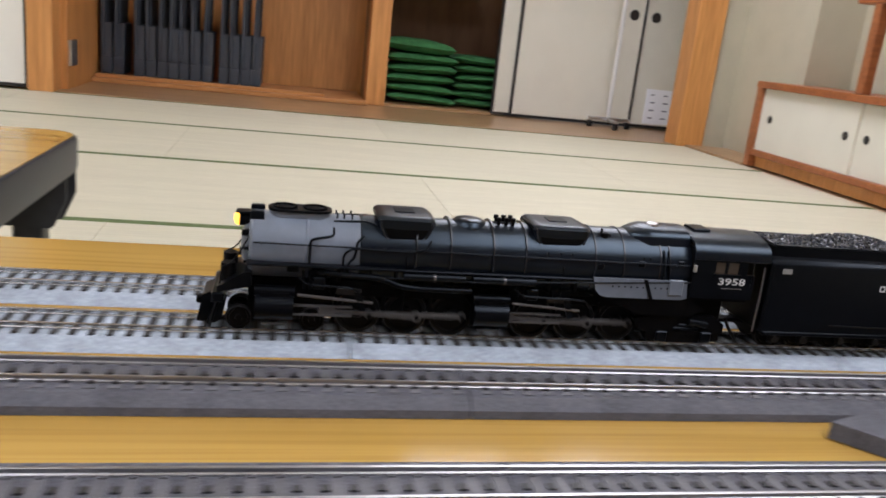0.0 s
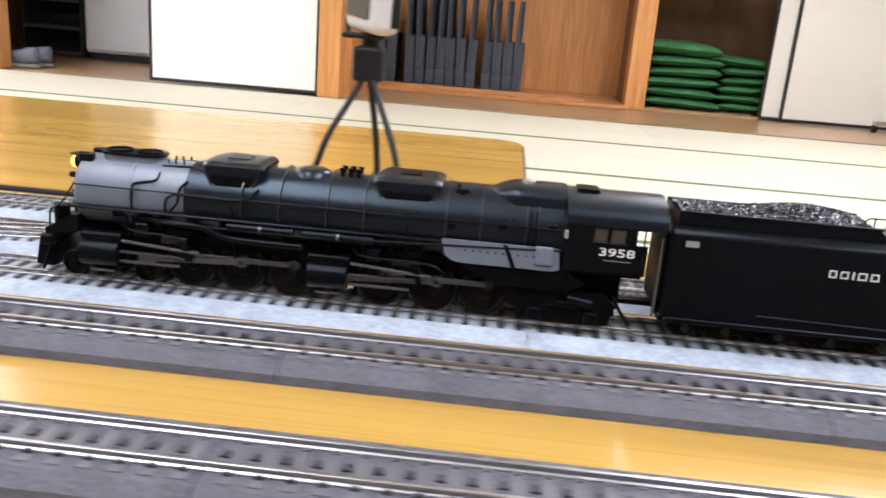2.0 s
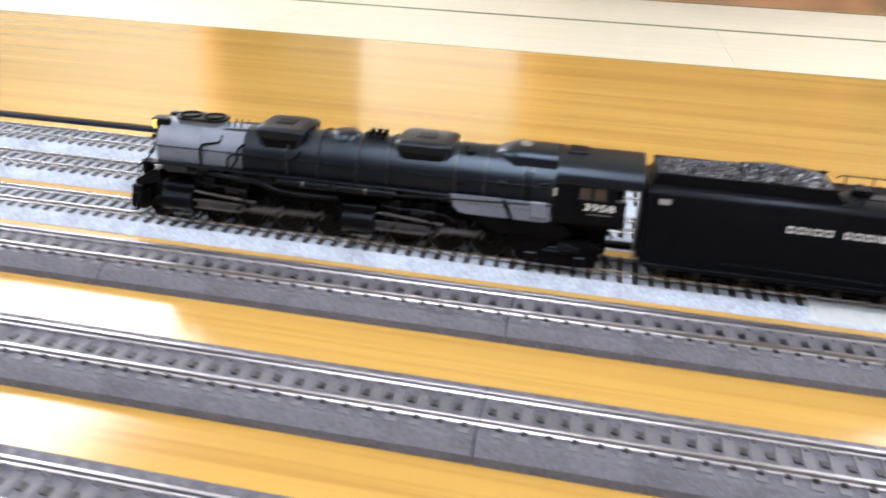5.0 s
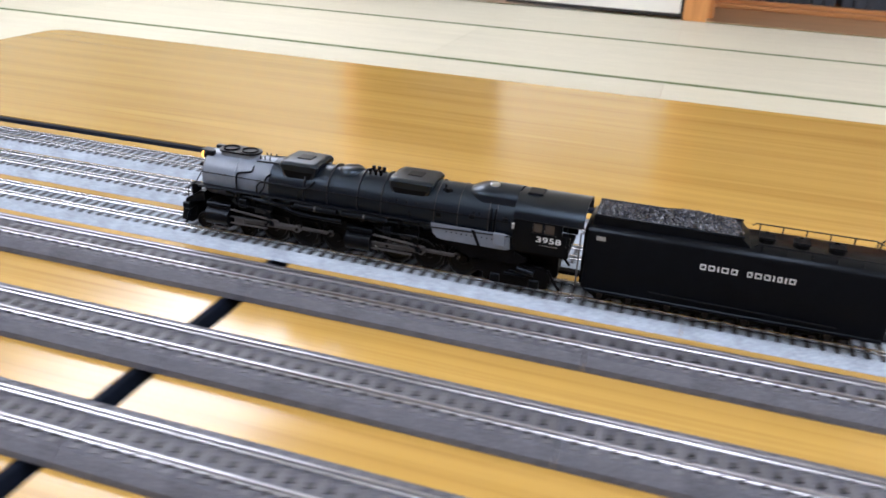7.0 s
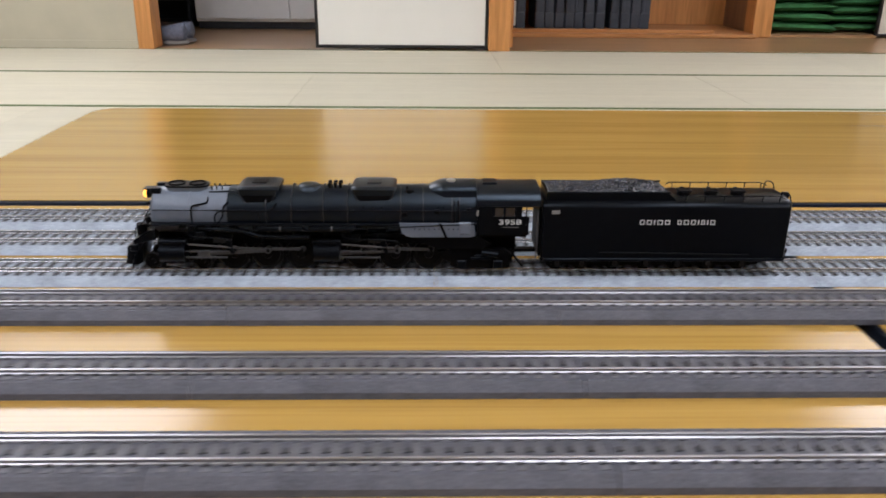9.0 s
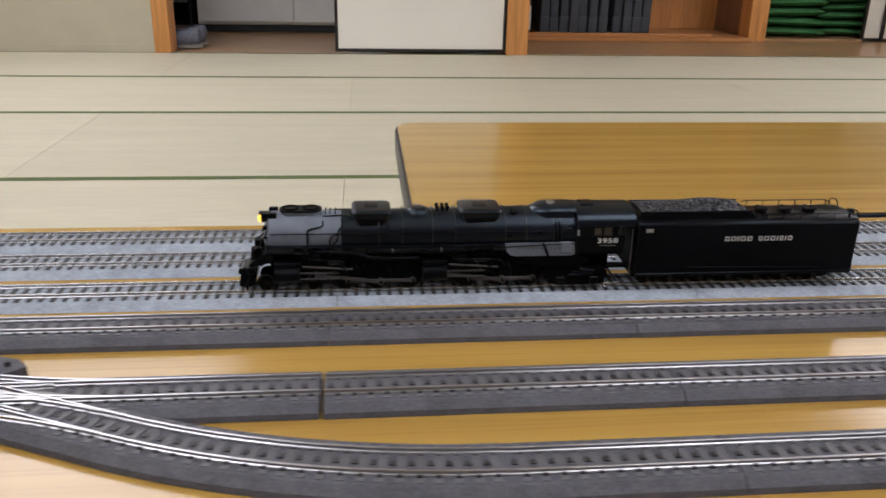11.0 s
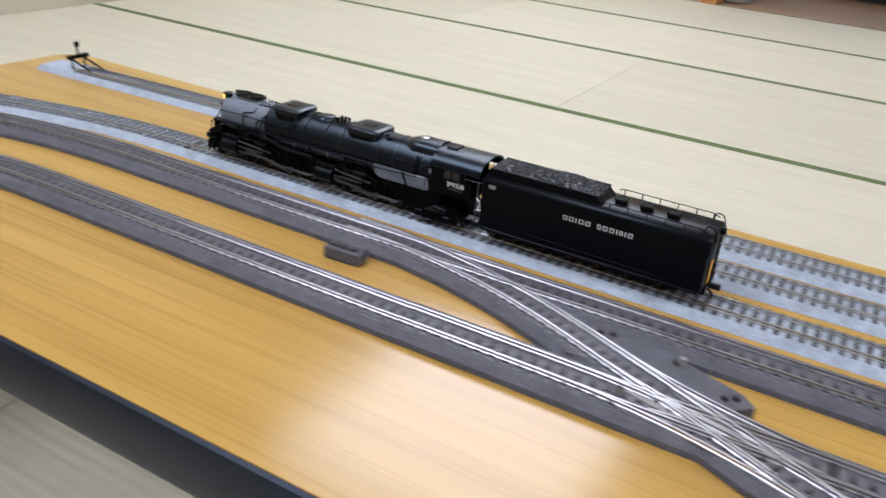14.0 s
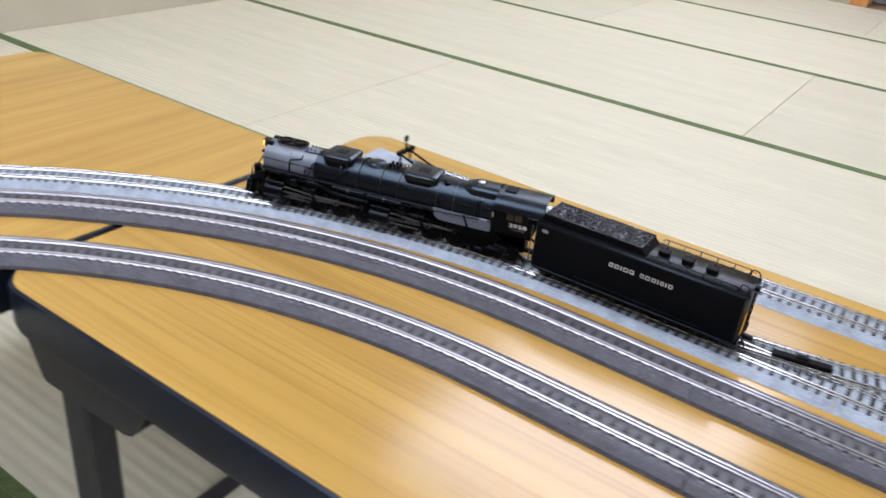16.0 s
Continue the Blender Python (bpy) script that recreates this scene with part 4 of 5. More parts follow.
bm = bmesh.new()
lathe(bm, [(0.0205, 0.0098), (0.0208, 0.0132), (0.0222, 0.0145), (0.0440, 0.0145), (0.0443, 0.0148), (0.0452, 0.0148), (0.0455, 0.0145), (0.0676, 0.0145)], (0, 0, BC), "x", 40)
smokebox = part("smokebox", bm, GRAPHITE, LOCO, "graphite-grey smokebox", smooth=True)
bm = bmesh.new()
lathe(bm, [(0.0170, 0.002), (0.0175, 0.006), (0.0190, 0.0090), (0.0206, 0.0098)], (0, 0, BC), "x", 28)
door = part("smokebox_door", bm, GRAPHITE, smokebox, smooth=True)
for a in range(0, 360, 45):
    y, z = 0.0098 * math.cos(radians(a)), BC + 0.0098 * math.sin(radians(a))
    part("door_clamp", rod(bmesh.new(), (0.0186, y, z), (0.0206, y, z), 0.0008, 6), IRON, door)
for x0, x1, z0 in ((0.0215, 0.0275, BC - 0.0062), (0.037, 0.042, BC - 0.0085)):
    part("cleanout", boxm(x0, x1, -0.0139, -0.0122, z0, z0 + 0.0026, 0.0003), IRON, smokebox, "small black hatch")
bm = bmesh.new()
lathe(bm, [(-0.0146, 0.0028), (-0.0150, 0.0034), (-0.0128, 0.0038), (-0.0105, 0.0038)], (0.0505, 0, BC - 0.0095), "y", 16)
part("superheater_port", bm, IRON, smokebox, smooth=True)

# headlight and number boards over the door
hl = part("headlight", rod(bmesh.new(), (0.0160, 0, 0.0475), (0.0215, 0, 0.0475), 0.0031, 18), IRON, LOCO, "lit headlight", smooth=True)
bm = bmesh.new()
lathe(bm, [(0.0136, 0.0006), (0.0140, 0.0019), (0.0149, 0.0028), (0.0161, 0.0030)], (0, 0, 0.0475), "x", 16)
part("lens", bm, LAMP_GLOW, hl, "glowing warm lens", smooth=True)
part("visor", boxm(0.0145, 0.0225, -0.0034, 0.0034, 0.0505, 0.0512, 0.0002), IRON, hl)
for s in (-1, 1):
    part("number_board", boxm(0.0205, 0.0265, s * 0.0062 - 0.0018, s * 0.0062 + 0.0018, 0.0492, 0.0528, 0.0005), IRON, LOCO, "small black number board")
    part("marker_lamp", rod(bmesh.new(), (0.0175, s * 0.0088, 0.0435), (0.0205, s * 0.0088, 0.0435), 0.0013, 10), IRON, LOCO)

# double chimney in one long casing
bm = bmesh.new()
prism(bm, rounded(0.0285, 0.0545, -0.0062, 0.0062, 0.0055), "z", BC + 0.011, 0.0528)
chim = part("chimney", bm, GRAPHITE, LOCO, "long grey chimney casing", smooth=True)
bm = bmesh.new()
prism(bm, rounded(0.0278, 0.0552, -0.0070, 0.0070, 0.006), "z", 0.0528, 0.0538)
part("rim", bm, IRON, chim, smooth=True)
for x in (0.0350, 0.0480):
    bm = bmesh.new()
    lathe(bm, [(0.0535, 0.0052), (0.0546, 0.0054), (0.0546, 0.0046), (0.0537, 0.0043)], (x, 0, 0), "z", 22)
    part("chimney_pipe", bm, IRON_MATT, chim, smooth=True)
for k, x in enumerate((0.0575, 0.0605, 0.0640)):
    bm = rod(bmesh.new(), (x, -0.004, 0.0500), (x, -0.004, 0.0532), 0.0004, 6)
    rod(bm, (x, 0.004, 0.0500), (x, 0.004, 0.0528), 0.0004, 6)
    part("valve_stem", bm, IRON, LOCO)


def sand_box(x0, x1, name):
    """A long flat-topped box saddled over the boiler, its lower edge curved down the flanks."""
    bm = bmesh.new()
    sec = []
    for i in range(17):
        u = -1 + 2 * i / 16
        y = 0.0132 * u
        z = 0.0553 - 0.0005 * (u * u) - (0.0012 if abs(u) > 0.95 else 0)
        sec.append((y, z))
    n = 14
    rings = []
    for j in range(n + 1):
        v = -1 + 2 * j / n
        k = (1 - abs(v) ** 9) ** 0.5
        x = (x0 + x1) / 2 + v * (x1 - x0) / 2
        drop = 0.0010 * (1 - k)
        ring = [bm.verts.new((x, y * (0.86 + 0.14 * k), z - drop)) for y, z in sec]
        low = BC + 0.0066 + 0.0100 * abs(v) ** 5
        half = 0.0122 * (0.86 + 0.14 * k)
        ring += [bm.verts.new((x, half * 1.0, low)), bm.verts.new((x, -half * 1.0, low))]
        rings.append(ring)
    m = len(rings[0])
    for a, b in zip(rings, rings[1:]):
        for i in range(m):
            bm.faces.new((a[i], a[(i + 1) % m], b[(i + 1) % m], b[i]))
    bm.faces.new(rings[0])
    bm.faces.new(rings[-1])
    d = part("sand_box", bm, BOILER, LOCO, name, smooth=True)
    for s in (-1, 1):
        # Pale bead stands in for the bright highlight round the flank's edge.
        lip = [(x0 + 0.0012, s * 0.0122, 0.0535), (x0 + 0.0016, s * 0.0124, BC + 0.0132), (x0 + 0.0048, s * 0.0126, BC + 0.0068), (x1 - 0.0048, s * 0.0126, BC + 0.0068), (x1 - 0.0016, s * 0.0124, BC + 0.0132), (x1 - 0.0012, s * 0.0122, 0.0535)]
        part("edge_bead", pipe(bmesh.new(), bent(lip, 5, 0.4), 0.00036, 6), BAND, d, "pale edge bead toned as a highlight", smooth=True)
        # Flat black panel paints the shade of the undercut lower flank.
        part("flank_recess", prism(bmesh.new(), [(x0 + 0.0030, BC + 0.0128), (x0 + 0.0056, BC + 0.0080), (x1 - 0.0056, BC + 0.0080), (x1 - 0.0030, BC + 0.0128)], "y", *sorted((s * 0.0121, s * 0.0128))), IRON_MATT, d, "matt black panel for the flank's undercut shade")
    xm = (x0 + x1) / 2
    part("lid", boxm(xm - 0.0045, xm + 0.0045, -0.004, 0.004, 0.0551, 0.0557, 0.0002), IRON, d)
    return d


sand_box(0.0745, 0.0998, "black flat-topped sand box")
sand_box(0.1450, 0.1722, "black flat-topped sand box")
bm = bmesh.new()
lathe(bm, [(0.0480, 0.0092), (0.0503, 0.0084), (0.0525, 0.0076), (0.0536, 0.0060), (0.0540, 0.0030)], (0.1175, 0, 0), "z", 28)
part("steam_dome", bm, BOILER, LOCO, smooth=True)
for x in (0.1305, 0.1340, 0.1372):
    for y in (-0.0035, 0.0020):
        bm = rod(bmesh.new(), (x, y, 0.0495), (x, y, 0.0540), 0.0009, 8)
        rod(bm, (x, y, 0.0540), (x, y, 0.0556), 0.0012, 8)
        part("safety_valve", bm, IRON_MATT, LOCO, smooth=True)
bm = rod(bmesh.new(), (0.1805, -0.0075, 0.0480), (0.1805, -0.0075, 0.0525), 0.0022, 10)
rod(bm, (0.1775, -0.0075, 0.0508), (0.1835, -0.0075, 0.0508), 0.0011, 8)
rod(bm, (0.1805, -0.0095, 0.0516), (0.1805, -0.0050, 0.0516), 0.0010, 8)
rod(bm, (0.1790, -0.0075, 0.0525), (0.1790, -0.0075, 0.0545), 0.0006, 6)
part("steam_turret", bm, IRON_MATT, LOCO, smooth=True)
for s_ in (-1, 1):
    for x in (0.152, 0.158, 0.1635, 0.1985, 0.2015, 0.217):
        part("washout_plug", rod(bmesh.new(), (x, s_ * 0.0140, 0.0425), (x, s_ * 0.0153, 0.0430), 0.0007, 8), IRON, boiler)
    for x, z in ((0.196, 0.0405), (0.2155, 0.0415), (0.176, 0.0385)):
        part("small_box", boxm(x, x + 0.0032, *sorted((s_ * 0.0150, s_ * 0.0166)), z - 0.0014, z + 0.0014, 0.0003), IRON, boiler)
    part("sand_pipe", pipe(bmesh.new(), bent([(0.087, s_ * 0.0128, 0.0430), (0.088, s_ * 0.0155, 0.0370), (0.0885, s_ * 0.0150, 0.0310), (0.0885, s_ * 0.0120, 0.0120)], 4, 0.3), 0.0004, 6), IRON, LOCO, smooth=True)
    part("sand_pipe", pipe(bmesh.new(), bent([(0.158, s_ * 0.0128, 0.0430), (0.160, s_ * 0.0162, 0.0370), (0.1605, s_ * 0.0155, 0.0310), (0.1605, s_ * 0.0120, 0.0120)], 4, 0.3), 0.0004, 6), IRON, LOCO, smooth=True)
    part("reach_rod", pipe(bmesh.new(), [(0.060, s_ * 0.0185, 0.0293), (0.120, s_ * 0.0187, 0.0290), (0.222, s_ * 0.0187, 0.0335)], 0.0004, 6), IRON, LOCO, smooth=True)
# raised casing before the cab
bm = bmesh.new()
rings = []
for j in range(11):
    u = j / 10
    x = 0.1885 + 0.0335 * u
    k = min(1.0, (u * 2.6)) ** 0.5
    rings.append([bm.verts.new((x, 0.0118 * k * math.sin(radians(a)), 0.0478 + 0.0010 + (0.0078 * k) * max(0.0, math.cos(radians(a))) ** 0.55 - (0.004 if abs(a) >= 90 else 0))) for a in range(-90, 91, 10)])
for a, b in zip(rings, rings[1:]):
    for i in range(len(a) - 1):
        bm.faces.new((a[i], a[i + 1], b[i + 1], b[i]))
case = part("firebox_casing", bm, BOILER, LOCO, smooth=True)
bm = bmesh.new()
lathe(bm, [(0.0562, 0.003), (0.0572, 0.0029), (0.0575, 0.0022)], (0.2065, -0.0015, 0), "z", 18)
part("whistle_hatch", bm, CHROME, case, "small bright hatch ring", smooth=True)

# hand rails, pipes and running boards
for s in (-1, 1):
    bm = pipe(bmesh.new(), [(0.0225, s * 0.0155, BC + 0.0042), (0.068, s * 0.0158, BC + 0.0042), (0.150, s * 0.0167, BC + 0.0042), (0.221, s * 0.0171, BC + 0.0042)], 0.00034, 6)
    rail = part("hand_rail", bm, IRON, LOCO, smooth=True)
    for x in (0.026, 0.038, 0.0495, 0.0615, 0.078, 0.095, 0.112, 0.129, 0.146, 0.163, 0.180, 0.197, 0.214):
        part("stanchion", rod(bmesh.new(), (x, s * 0.0132, BC + 0.0040), (x, s * 0.0166, BC + 0.0042), 0.0004, 6), IRON, rail)
    pipes = [
        [(0.0560, s * 0.009, 0.0478), (0.0560, s * 0.0120, 0.0450), (0.0462, s * 0.0133, 0.0435), (0.0462, s * 0.0147, 0.0380), (0.0462, s * 0.0143, 0.0318)],
        [(0.0985, s * 0.0128, 0.0455), (0.0960, s * 0.0152, 0.0418), (0.0900, s * 0.0153, 0.0405), (0.0640, s * 0.0150, 0.0410), (0.0605, s * 0.0150, 0.0380), (0.0605, s * 0.0150, 0.0300)],
        [(0.0690, s * 0.0120, 0.0458), (0.0660, s * 0.0138, 0.0430), (0.0655, s * 0.0147, 0.0370), (0.0625, s * 0.0150, 0.0335), (0.0625, s * 0.0150, 0.0300)],
        [(0.0560, s * 0.0060, 0.0500), (0.0700, s * 0.0060, 0.0508), (0.0745, s * 0.0080, 0.0500)],
        [(0.2110, s * 0.0130, 0.0470), (0.2110, s * 0.0166, 0.0400), (0.2110, s * 0.0168, 0.0290)],
        [(0.2085, s * 0.0130, 0.0470), (0.2085, s * 0.0166, 0.0400), (0.2085, s * 0.0168, 0.0290)],
    ]
    for p in pipes:
        part("pipe", pipe(bmesh.new(), bent([(a, b * 1.05, c) for a, b, c in p], 4, 0.3), 0.00055, 6), IRON, LOCO, smooth=True)
    part("running_board", boxm(0.020, 0.176, *sorted((s * 0.0120, s * 0.0180)), 0.0318, 0.0329, 0.0003), IRON, LOCO)
    for x0, x1 in ((0.087, 0.1145), (0.118, 0.147)):
        tank = part("air_tank", rod(bmesh.new(), (x0, s * 0.0172, 0.0297), (x1, s * 0.0172, 0.0297), 0.0019, 14), IRON, LOCO, smooth=True)
        part("tank_strap", rod(bmesh.new(), ((x0 + x1) / 2 - 0.0006, s * 0.0172, 0.0297), ((x0 + x1) / 2 + 0.0006, s * 0.0172, 0.0297), 0.0020, 14), RODS, tank)
    big = bent([(0.050, s * 0.0150, 0.0292), (0.066, s * 0.0176, 0.0292), (0.078, s * 0.0176, 0.0284), (0.0875, s * 0.0176, 0.0246), (0.118, s * 0.0176, 0.0244)], 6, 0.35)
    part("steam_pipe", pipe(bmesh.new(), big, 0.0013, 10), IRON, LOCO, smooth=True)
    # firebox side sheet, its fore edge raked
    y0, y1 = sorted((s * 0.0178, s * 0.0186))
    sheet = part("firebox_side", prism(bmesh.new(), [(0.1740, 0.0340), (0.2205, 0.0340), (0.2215, 0.0258), (0.2190, 0.0248), (0.1815, 0.0248), (0.1782, 0.0256), (0.1758, 0.0278)], "y", y0, y1), GRAPHITE, LOCO, "grey firebox side sheet")
    part("sheet_strap", prism(bmesh.new(), [(0.1985, 0.0340), (0.2003, 0.0340), (0.2043, 0.0249), (0.2025, 0.0249)], "y", *sorted((s * 0.0186, s * 0.0192))), IRON, sheet, "black raked strap")
    for i in range(12):
        x = 0.1835 + i * 0.0030
        part("rivet", boxm(x, x + 0.0007, *sorted((s * 0.0186, s * 0.01885)), 0.0298, 0.0305), IRON, sheet)
    part("ash_pan", prism(bmesh.new(), [(0.178, 0.0254), (0.224, 0.0254), (0.232, 0.0200), (0.226, 0.0165), (0.198, 0.0165)], "y", *sorted((s * 0.0090, s * 0.0175))), IRON_MATT, LOCO)
    part("step_box", boxm(0.2115, 0.2185, *sorted((s * 0.0176, s * 0.0196)), 0.0270, 0.0345, 0.0004), GRAPHITE, LOCO)
    part("injector", rod(bmesh.new(), (0.226, s * 0.0160, 0.0135), (0.236, s * 0.0160, 0.0120), 0.0019, 10), IRON, LOCO, smooth=True)
    part("drawbar_step", pipe(bmesh.new(), bent([(0.2440, s * 0.0175, 0.0165), (0.2470, s * 0.0178, 0.0110), (0.2515, s * 0.0178, 0.0055)], 3, 0.3), 0.0008, 6), IRON_MATT, LOCO)

# cab
cab = part("cab", boxm(0.2225, 0.2535, -0.0168, 0.0168, 0.0245, 0.0265), IRON_MATT, LOCO)
for s in (-1, 1):
    bm = bmesh.new()
    y0, y1 = sorted((s * 0.0179, s * 0.0189))
    for a, b, c, d in ((0.2225, 0.2545, 0.0262, 0.0385), (0.2225, 0.2335, 0.0385, 0.0442), (0.2385, 0.2400, 0.0385, 0.0442), (0.2455, 0.2500, 0.0385, 0.0442), (0.2225, 0.2500, 0.0442, 0.0468)):
        box(bm, a, b, y0, y1, c, d)
    side = part("side_sheet", bm, IRON, cab)
    for a, b in ((0.2335, 0.2385), (0.2400, 0.2455)):
        part("window", boxm(a, b, s * 0.0182 - 0.0002, s * 0.0182 + 0.0002, 0.0385, 0.0442), GLASS, side, "dim cab window")
    part("window_sill", boxm(0.2325, 0.2465, *sorted((s * 0.0189, s * 0.0196)), 0.0378, 0.0385), IRON, side)
    part("grab_iron", pipe(bmesh.new(), [(0.2528, s * 0.0186, 0.0325), (0.2528, s * 0.0193, 0.0335), (0.2528, s * 0.0193, 0.0440), (0.2528, s * 0.0186, 0.0450)], 0.0003, 6), IRON, side, "thin black grab iron")
    # the running number and small print under it
    turn = Matrix.Translation((0.2428, s * 0.01905, 0.0348)) @ (pose(0, 0, 0, 90, 0, 0) if s < 0 else pose(0, 0, 0, 90, 0, 180))
    writing("running_number", "3958", 0.0046, turn, LETTER, side, "silver-grey running number", 0.0138)
    part("small_print", boxm(0.2380, 0.2485, *sorted((s * 0.0190, s * 0.01905)), 0.03145, 0.0317), PLATE, side)
    part("mirror_bracket", boxm(0.2218, 0.2232, *sorted((s * 0.0190, s * 0.0206)), 0.0392, 0.0425, 0.0002), PLATE, side, "small grey wind deflector")
bm = bmesh.new()
rings = []
for x in (0.2222, 0.2612):
    outer = [(0.0192 * math.sin(radians(a)), 0.0452 + 0.0102 * max(0.0, math.cos(radians(a))) ** 0.75) for a in range(-90, 91, 9)]
    inner = [(y * 0.955, z - 0.0008) for y, z in reversed(outer)]
    rings.append([bm.verts.new((x, y, z)) for y, z in outer + inner])
n = len(rings[0])
for i in range(n):
    bm.faces.new((rings[0][i], rings[0][(i + 1) % n], rings[1][(i + 1) % n], rings[1][i]))
for r in rings:
    for i in range(n // 2 - 1):
        bm.faces.new((r[i], r[i + 1], r[n - 2 - i], r[n - 1 - i]))
roof = part("cab_roof", bm, BOILER, cab, smooth=True)
part("roof_hatch", boxm(0.2262, 0.2352, -0.0052, 0.0052, 0.0550, 0.0564, 0.0004), IRON, roof)
part("front_sheet", boxm(0.2228, 0.2240, -0.0178, 0.0178, 0.0216, 0.0500), IRON_MATT, cab)
part("backhead", boxm(0.2241, 0.2300, -0.0100, 0.0100, 0.0216, 0.0440, 0.001), STEEL_DARK, cab)

# pilot and front deck
bm = bmesh.new()
prism(bm, [(0.0075, 0.0022), (0.0, 0.0030), (0.0022, 0.0150), (0.0085, 0.0180), (0.0125, 0.0150), (0.0105, 0.0040)], "y", -0.0085, 0.0085)
pilot = part("pilot", bm, IRON, LOCO, "black cast pilot")
for y in [-0.0125 + 0.0025 * i for i in range(11)]:
    tip = 0.0004 + 0.00042 * abs(y) / 0.001
    part("pilot_bar", rod(bmesh.new(), (tip, y * 1.05, 0.0024), (0.0088, y * 0.85, 0.0135), 0.0007, 6), IRON, pilot)
part("front_beam", boxm(0.0062, 0.0115, -0.0160, 0.0160, 0.0140, 0.0185, 0.0006), IRON, LOCO)
part("front_deck", prism(bmesh.new(), [(0.0085, 0.0185), (0.0225, 0.0215), (0.0225, 0.0278), (0.0195, 0.0278), (0.0085, 0.0210)], "y", -0.0148, 0.0148), IRON, LOCO)
for s in (-1, 1):
    part("deck_rail", pipe(bmesh.new(), bent([(0.0095, s * 0.0130, 0.0205), (0.0100, s * 0.0130, 0.0290), (0.0145, s * 0.0120, 0.0310), (0.0205, s * 0.0105, 0.0420)], 5, 0.35), 0.0004, 6), IRON, LOCO, smooth=True)
    part("front_pump", rod(bmesh.new(), (0.0125, s * 0.0080, 0.0205), (0.0125, s * 0.0080, 0.0300), 0.0032, 14), IRON_MATT, LOCO, smooth=True)
    part("air_hose", pipe(bmesh.new(), bent([(0.0060, s * 0.0060, 0.0150), (0.0030, s * 0.0060, 0.0110), (0.0045, s * 0.0060, 0.0060)], 4, 0.4), 0.0007, 6), RUBBER, LOCO, smooth=True)
part("coupler", boxm(-0.0010, 0.0080, -0.0020, 0.0020, 0.0085, 0.0120, 0.0006), IRON_MATT, LOCO)
part("bell", rod(bmesh.new(), (0.0165, 0.0, 0.0330), (0.0190, 0.0, 0.0330), 0.0022, 14, r1=0.0014), IRON, LOCO, smooth=True)

# frames and running gear
part("main_frame", boxm(0.0210, 0.2480, -0.0070, 0.0070, 0.0072, 0.0240, 0.0008), IRON_MATT, LOCO)
AXLES = (0.0690, 0.0903, 0.1116, 0.1500, 0.1713, 0.1926)
DRIVE_R, SMALL_R = 0.0101, 0.0052
for x0, x1 in ((0.0245, 0.0405), (0.1205, 0.1365)):
    for s in (-1, 1):
        c = part("cylinder", rod(bmesh.new(), (x0, s * 0.0138, 0.0128), (x1, s * 0.0138, 0.0128), 0.0058, 24), IRON, LOCO, smooth=True)
        part("valve_chest", rod(bmesh.new(), (x0 - 0.0005, s * 0.0132, 0.0195), (x1 + 0.0005, s * 0.0132, 0.0195), 0.0024, 16), IRON, c, smooth=True)
        part("cylinder_block", boxm(x0 + 0.002, x1 - 0.002, *sorted((s * 0.0075, s * 0.0165)), 0.0120, 0.0195), IRON_MATT, c)
        part("drain_cock", rod(bmesh.new(), (x0 + 0.003, s * 0.0145, 0.0050), (x1 - 0.003, s * 0.0145, 0.0050), 0.0005, 6), RODS, c)
        part("guide_bar", boxm(x1, x1 + 0.0255, s * 0.0150 - 0.0008, s * 0.0150 + 0.0008, 0.0136, 0.0144), RODS, LOCO)
        part("guide_bar", boxm(x1, x1 + 0.0255, s * 0.0150 - 0.0008, s * 0.0150 + 0.0008, 0.0095, 0.0103), RODS, LOCO)
        part("gear_hanger", prism(bmesh.new(), [(x1 + 0.0200, 0.0255), (x1 + 0.0300, 0.0255), (x1 + 0.0270, 0.0140), (x1 + 0.0240, 0.0140)], "y", *sorted((s * 0.0130, s * 0.0142))), IRON, LOCO)
        part("radius_rod", rod(bmesh.new(), (x1 + 0.0015, s * 0.0160, 0.0190), (x1 + 0.0340, s * 0.0160, 0.0166), 0.0007, 8), RODS, LOCO, smooth=True)
        part("valve_link", prism(bmesh.new(), [(x1 + 0.0255, 0.0215), (x1 + 0.0290, 0.0215), (x1 + 0.0310, 0.0130), (x1 + 0.0285, 0.0130)], "y", *sorted((s * 0.0155, s * 0.0166))), IRON, LOCO)
        part("bracket_plate", boxm(x1 + 0.0180, x1 + 0.0290, *sorted((s * 0.0150, s * 0.0158)), 0.0198, 0.0225, 0.0002), RODS_DARK, LOCO)

